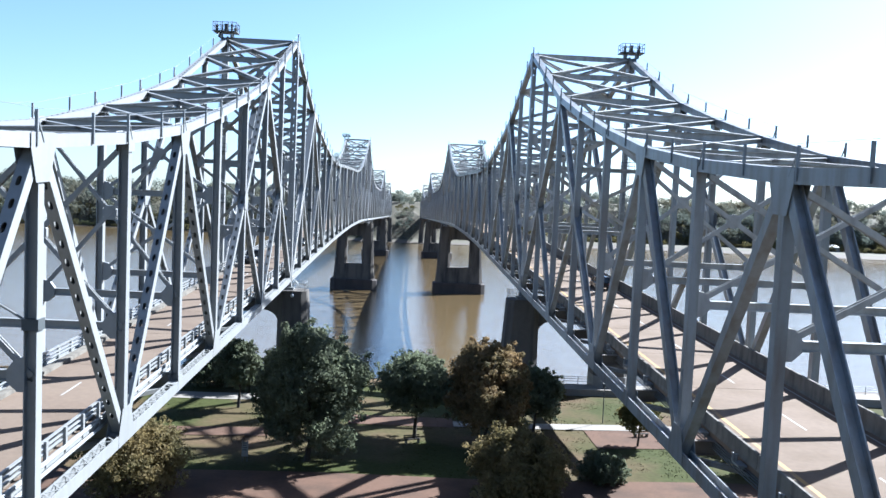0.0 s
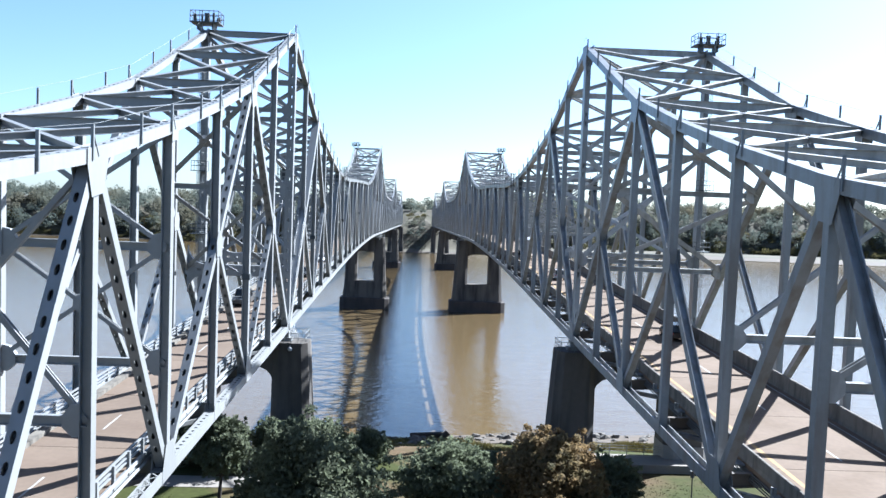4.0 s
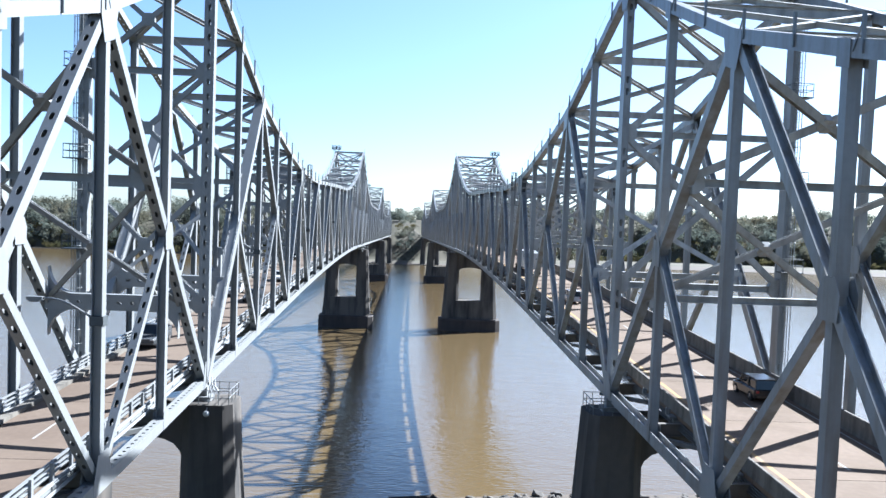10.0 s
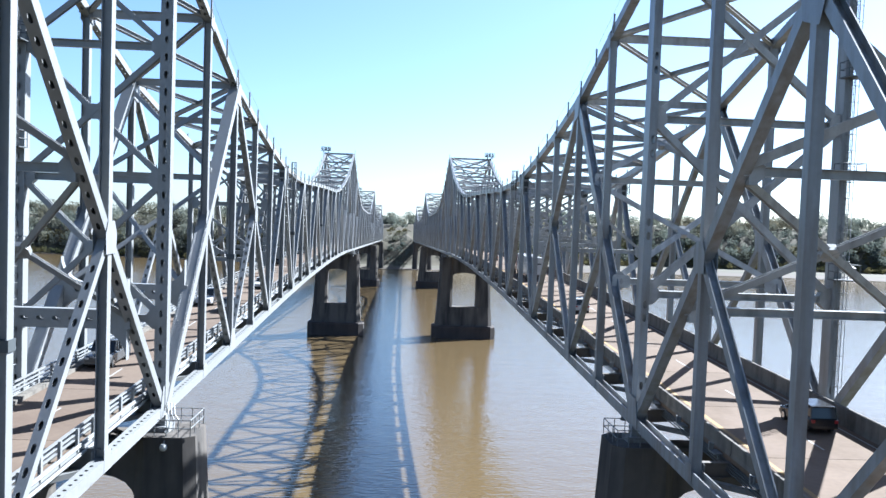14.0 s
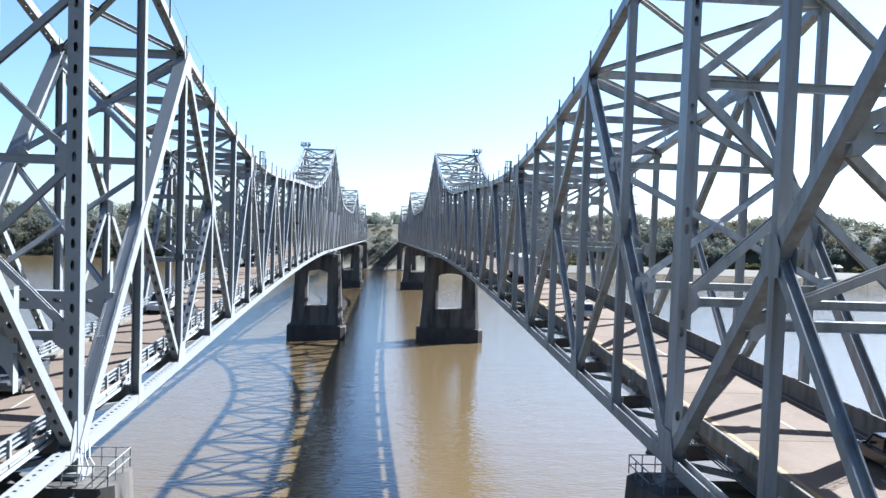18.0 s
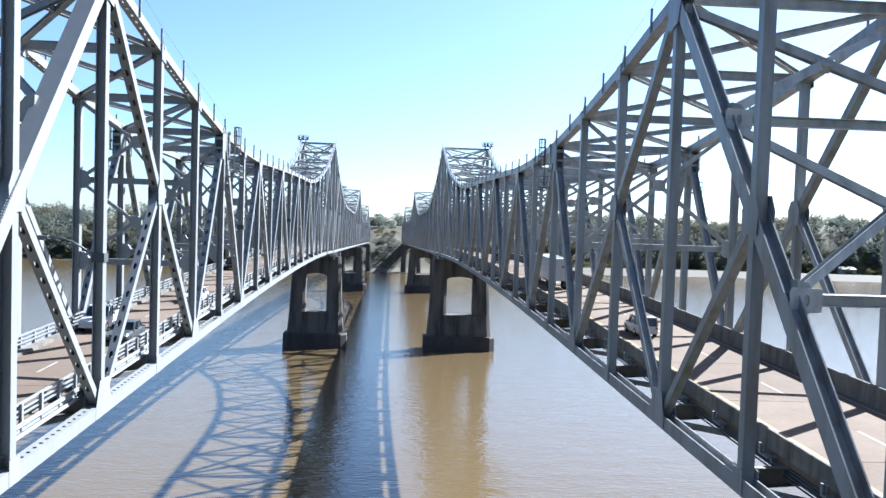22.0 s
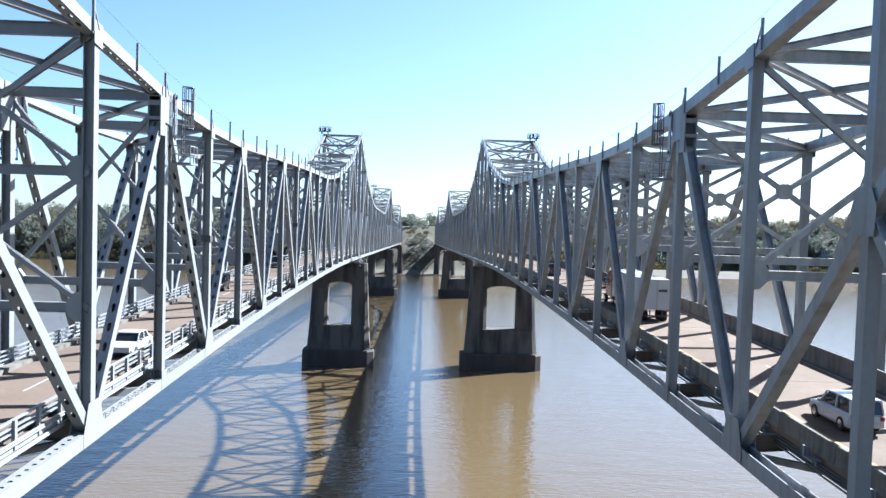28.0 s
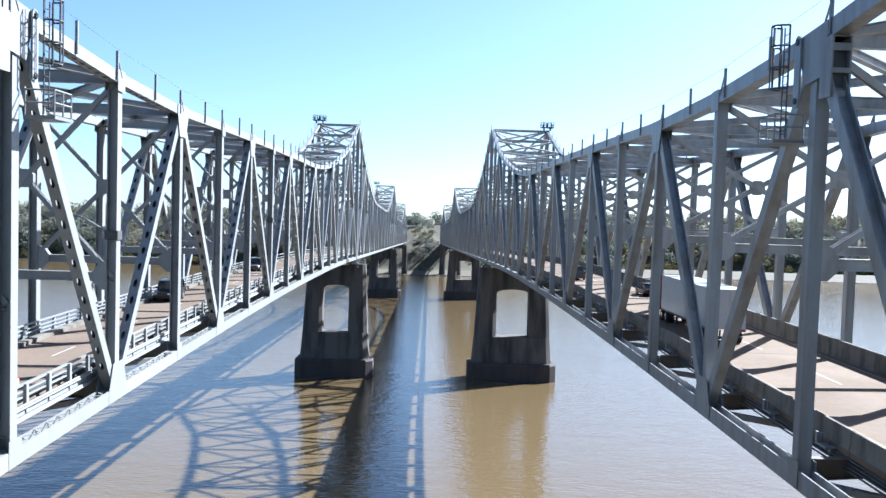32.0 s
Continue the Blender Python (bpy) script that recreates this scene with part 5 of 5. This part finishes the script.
# ---- vehicles on the decks ----
def car(bridge, k, off, heading, paint, label, kind="suv", category="car"):
    """A road vehicle standing on the deck. heading +1 drives away along the bridge."""
    y = node_y(k)
    z = chord_z(math.floor(k)) + (chord_z(math.floor(k) + 1) - chord_z(math.floor(k))) * (k - math.floor(k)) + bridge.road + 0.01
    at = Vector((bridge.mid + off, y, z))
    root = thing({"pickup": "pickup_truck", "truck": "box_truck"}.get(kind, "car"), at, label, category, "traffic on the bridges")
    root.matrix_basis = GRADE @ Matrix.Translation(at)
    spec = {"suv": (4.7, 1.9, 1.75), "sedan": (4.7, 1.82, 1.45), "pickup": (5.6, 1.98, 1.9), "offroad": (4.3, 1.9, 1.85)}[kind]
    L, W, H = spec
    f = heading

    def P(u, w, h):
        return (at.x + w, at.y + u * f, at.z + h)

    def loft(sections):
        """Cross sections (u, half width, bottom, top) from tail to nose, with rounded shoulders."""
        verts, faces = [], []
        for u, w, lo, hi in sections:
            c = min(0.12, (hi - lo) * 0.3)
            verts += [P(u, -w + 0.05, lo), P(u, w - 0.05, lo), P(u, w, lo + c), P(u, w, hi - c), P(u, w - c, hi), P(u, -w + c, hi), P(u, -w, hi - c), P(u, -w, lo + c)]
        n = len(sections)
        for s in range(n - 1):
            faces += [(s * 8 + i, s * 8 + (i + 1) % 8, s * 8 + 8 + (i + 1) % 8, s * 8 + 8 + i) for i in range(8)]
        faces += [tuple(range(8))[::-1], tuple(range(n * 8 - 8, n * 8))]
        return verts, faces
    h, w = L / 2, W / 2
    belt = 0.58 * H if kind != "sedan" else 0.62 * H
    solid("body", loft([(-h, w * 0.88, 0.42, belt * 0.94), (-h + 0.2, w * 0.98, 0.3, belt), (-h * 0.35, w, 0.26, belt), (h * 0.35, w, 0.26, belt), (h * 0.5, w * 0.99, 0.26, belt * 0.98), (h - 0.25, w * 0.96, 0.3, belt * 0.86), (h, w * 0.84, 0.42, belt * 0.78)]), paint, root)
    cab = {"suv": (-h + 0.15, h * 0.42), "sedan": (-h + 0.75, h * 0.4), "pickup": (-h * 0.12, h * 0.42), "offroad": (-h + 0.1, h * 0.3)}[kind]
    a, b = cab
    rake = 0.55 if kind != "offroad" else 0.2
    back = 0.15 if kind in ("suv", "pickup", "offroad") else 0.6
    solid("glasshouse", loft([(a, w * 0.9, belt - 0.1, belt - 0.02), (a + back, w * 0.82, belt - 0.1, H - 0.06), (b - rake, w * 0.8, belt - 0.1, H - 0.06), (b, w * 0.88, belt - 0.1, belt - 0.02)]), GLASS, root, "dark tinted car windows")
    solid("roof", loft([(a + back - 0.03, w * 0.84, H - 0.1, H - 0.02), (a + back + 0.2, w * 0.83, H - 0.1, H), (b - rake - 0.2, w * 0.82, H - 0.1, H), (b - rake + 0.03, w * 0.82, H - 0.1, H - 0.03)]), paint, root)
    for s in (-1, 1):
        for u in (a + back, (a + b) / 2 - 0.1, b - rake):
            lean = (b if u == b - rake else a if u == a + back else u)
            solid("pillar", bar(P(lean, s * w * 0.9, belt - 0.03), P(u, s * w * 0.825, H - 0.05), 0.1, 0.07, (0, 1, 0)), paint, root)
        solid("wing_mirror", bar(P(b - 0.25, s * (w - 0.02), belt + 0.1), P(b - 0.25, s * (w + 0.2), belt + 0.1), 0.12, 0.16, (0, 1, 0)), paint, root)
        solid("headlight", bar(P(h - 0.06, s * w * 0.52, belt * 0.72), P(h - 0.06, s * w * 0.82, belt * 0.72), 0.16, 0.14, (0, 1, 0)), LAMP_WHITE, root)
        solid("tail_light", bar(P(-h + 0.05, s * w * 0.66, belt * 0.82), P(-h + 0.05, s * w * 0.9, belt * 0.82), 0.14, 0.2, (0, 1, 0)), LAMP_RED, root)
        for u in (-h * 0.6, h * 0.62):
            r = 0.36 if kind != "sedan" else 0.33
            wheel = solid("wheel", tube(P(u, s * (w - 0.22), r), P(u, s * (w + 0.02), r), r, 14), TYRE, root)
            solid("rim", tube(P(u, s * (w - 0.05), r), P(u, s * (w + 0.035), r), r * 0.6, 10), CHROME, wheel)
    for u, lift in ((h - 0.02, 0.48), (-h + 0.02, 0.5)):
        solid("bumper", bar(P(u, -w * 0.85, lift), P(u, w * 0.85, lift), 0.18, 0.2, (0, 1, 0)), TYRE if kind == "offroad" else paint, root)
    if kind == "pickup":
        for s in (-1, 1):
            solid("bed_side", bar(P(-h + 0.1, s * (w - 0.06), belt + 0.1), P(a, s * (w - 0.06), belt + 0.1), 0.1, 0.3), paint, root)
        solid("bed_floor", bar(P(-h + 0.1, 0, belt + 0.01), P(a, 0, belt + 0.01), W - 0.3, 0.03), TYRE, root)
        solid("tailgate", bar(P(-h + 0.08, -w + 0.1, belt + 0.08), P(-h + 0.08, w - 0.1, belt + 0.08), 0.08, 0.34, (0, 1, 0)), paint, root)
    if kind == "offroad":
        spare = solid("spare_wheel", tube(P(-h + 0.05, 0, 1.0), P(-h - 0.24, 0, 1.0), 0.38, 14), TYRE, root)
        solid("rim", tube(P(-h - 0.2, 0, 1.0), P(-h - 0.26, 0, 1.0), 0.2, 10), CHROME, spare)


def lorry(bridge, k, off, label):
    """A tractor unit with a long box trailer, driving away along the bridge; k is its tail."""
    low = math.floor(k)
    z = chord_z(low) + (chord_z(low + 1) - chord_z(low)) * (k - low) + bridge.road + 0.01
    at = Vector((bridge.mid + off, node_y(k), z))
    root = thing("articulated_lorry", at, label, "truck", "traffic on the bridges")
    root.matrix_basis = GRADE @ Matrix.Translation(at)

    def box(u0, u1, w, h0, h1, x=0.0):
        return block(at.x + x - w, at.x + x + w, at.y + u0, at.y + u1, at.z + h0, at.z + h1)
    trailer = solid("trailer_box", box(0, 13.6, 1.28, 1.15, 4.05), WHITE_CAR, root, "white box trailer")
    solid("trailer_roof", box(-0.02, 13.62, 1.3, 4.05, 4.1), WHITE_CAR, trailer)
    solid("side_rail", merge(box(0, 13.6, 0.04, 1.0, 1.15, -1.26), box(0, 13.6, 0.04, 1.0, 1.15, 1.26)), STEEL_DARK, trailer)
    for s in (-1, 1):
        solid("rear_door", block(at.x + s * 0.63 - 0.6, at.x + s * 0.63 + 0.6, at.y - 0.05, at.y, at.z + 1.2, at.z + 4.0), WHITE_CAR, trailer)
        solid("tail_light", block(at.x + s * 1.0 - 0.16, at.x + s * 1.0 + 0.16, at.y - 0.1, at.y - 0.02, at.z + 1.0, at.z + 1.14), LAMP_RED, trailer)
    solid("mark_bar", block(at.x + 0.15, at.x + 1.0, at.y - 0.07, at.y - 0.052, at.z + 2.9, at.z + 3.15), STEEL_DARK, trailer)
    solid("underrun_bar", merge(box(0.0, 0.12, 1.1, 0.5, 0.62), box(0.0, 0.12, 0.05, 0.55, 1.1, -0.6), box(0.0, 0.12, 0.05, 0.55, 1.1, 0.6)), STEEL_DARK, trailer)
    solid("landing_leg", merge(box(10.2, 10.35, 0.07, 0.15, 1.1, -0.8), box(10.2, 10.35, 0.07, 0.15, 1.1, 0.8)), STEEL_DARK, trailer)
    solid("chassis", box(11.6, 18.6, 0.45, 0.75, 1.05), STEEL_DARK, root)
    cab = solid("cab", merge(box(14.4, 16.6, 1.2, 0.9, 3.7), box(16.6, 18.5, 0.95, 0.8, 2.1)), RED_CAR, root, "red tractor cab with a bonnet")
    solid("windscreen", box(16.55, 16.66, 1.05, 2.2, 3.1), GLASS, cab)
    solid("wind_deflector", (([(at.x + s * 1.1, at.y + u, at.z + h) for s in (-1, 1) for u, h in ((14.5, 3.7), (16.4, 3.7), (14.5, 4.1))]), [(0, 1, 2), (5, 4, 3), (0, 3, 4, 1), (1, 4, 5, 2), (2, 5, 3, 0)]), RED_CAR, cab)
    for s in (-1, 1):
        solid("side_window", block(at.x + s * 1.2 - 0.02, at.x + s * 1.2 + 0.02, at.y + 15.6, at.y + 16.4, at.z + 2.1, at.z + 3.0), GLASS, cab)
        solid("exhaust_stack", tube((at.x + s * 1.0, at.y + 14.2, at.z + 1.0), (at.x + s * 1.0, at.y + 14.2, at.z + 4.2), 0.09, 8), CHROME, cab)
        for u in (1.0, 2.3, 12.2, 13.5, 17.6):
            wide = 0.6 if u < 17 else 0.32
            p = (at.x + s * (1.25 - wide), at.y + u, at.z + 0.51)
            wheel = solid("wheel", tube(p, (at.x + s * 1.25, p[1], p[2]), 0.51, 16), TYRE, root)
            solid("rim", tube((at.x + s * 1.2, p[1], p[2]), (at.x + s * 1.27, p[1], p[2]), 0.28, 12), CHROME, wheel)


def car_paint(name, colour):
    return material(name, colour, 0.25, 0.0, 0.02, 4.0, 0.8, 0.0, None, 0.2)


WHITE_CAR, BLACK_CAR, SILVER_CAR, GREY_CAR, RED_CAR = (car_paint(n, c) for n, c in (("white_car_paint", (0.3759, 0.3759, 0.3759)), ("black_car_paint", (0.009023, 0.009023, 0.01053)), ("silver_car_paint", (0.1654, 0.1729, 0.1805)), ("grey_car_paint", (0.05263, 0.05639, 0.06015)), ("red_car_paint", (0.16, 0.012, 0.010))))

lorry(east, 7.28, -0.35, "articulated lorry with a red cab and a white box trailer")
car(east, 4.1, -0.75, 1, WHITE_CAR, "white family car on the newer bridge", "suv")
car(east, 10.4, 3.3, 1, BLACK_CAR, "black saloon car driving along the newer bridge", "sedan")
car(east, -0.39, 3.2, 1, BLACK_CAR, "black car on the newer bridge beside the tower", "suv")
car(east, 12.4, -0.9, 1, GREY_CAR, "dark grey pickup truck on the newer bridge", "pickup")
car(west, 0.75, -1.75, -1, GREY_CAR, "dark grey pickup truck coming along the old bridge", "pickup")
car(west, 3.75, -1.75, -1, WHITE_CAR, "white pickup truck coming along the old bridge", "pickup")
car(west, 3.3, 1.75, -1, GREY_CAR, "dark grey saloon car coming along the old bridge", "sedan")
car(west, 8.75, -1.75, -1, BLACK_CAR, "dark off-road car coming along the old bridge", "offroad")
car(west, 12.2, -1.75, -1, GREY_CAR, "dark grey family car on the old bridge", "suv")
car(west, 5.3, 1.75, -1, WHITE_CAR, "white saloon car coming along the old bridge", "sedan")
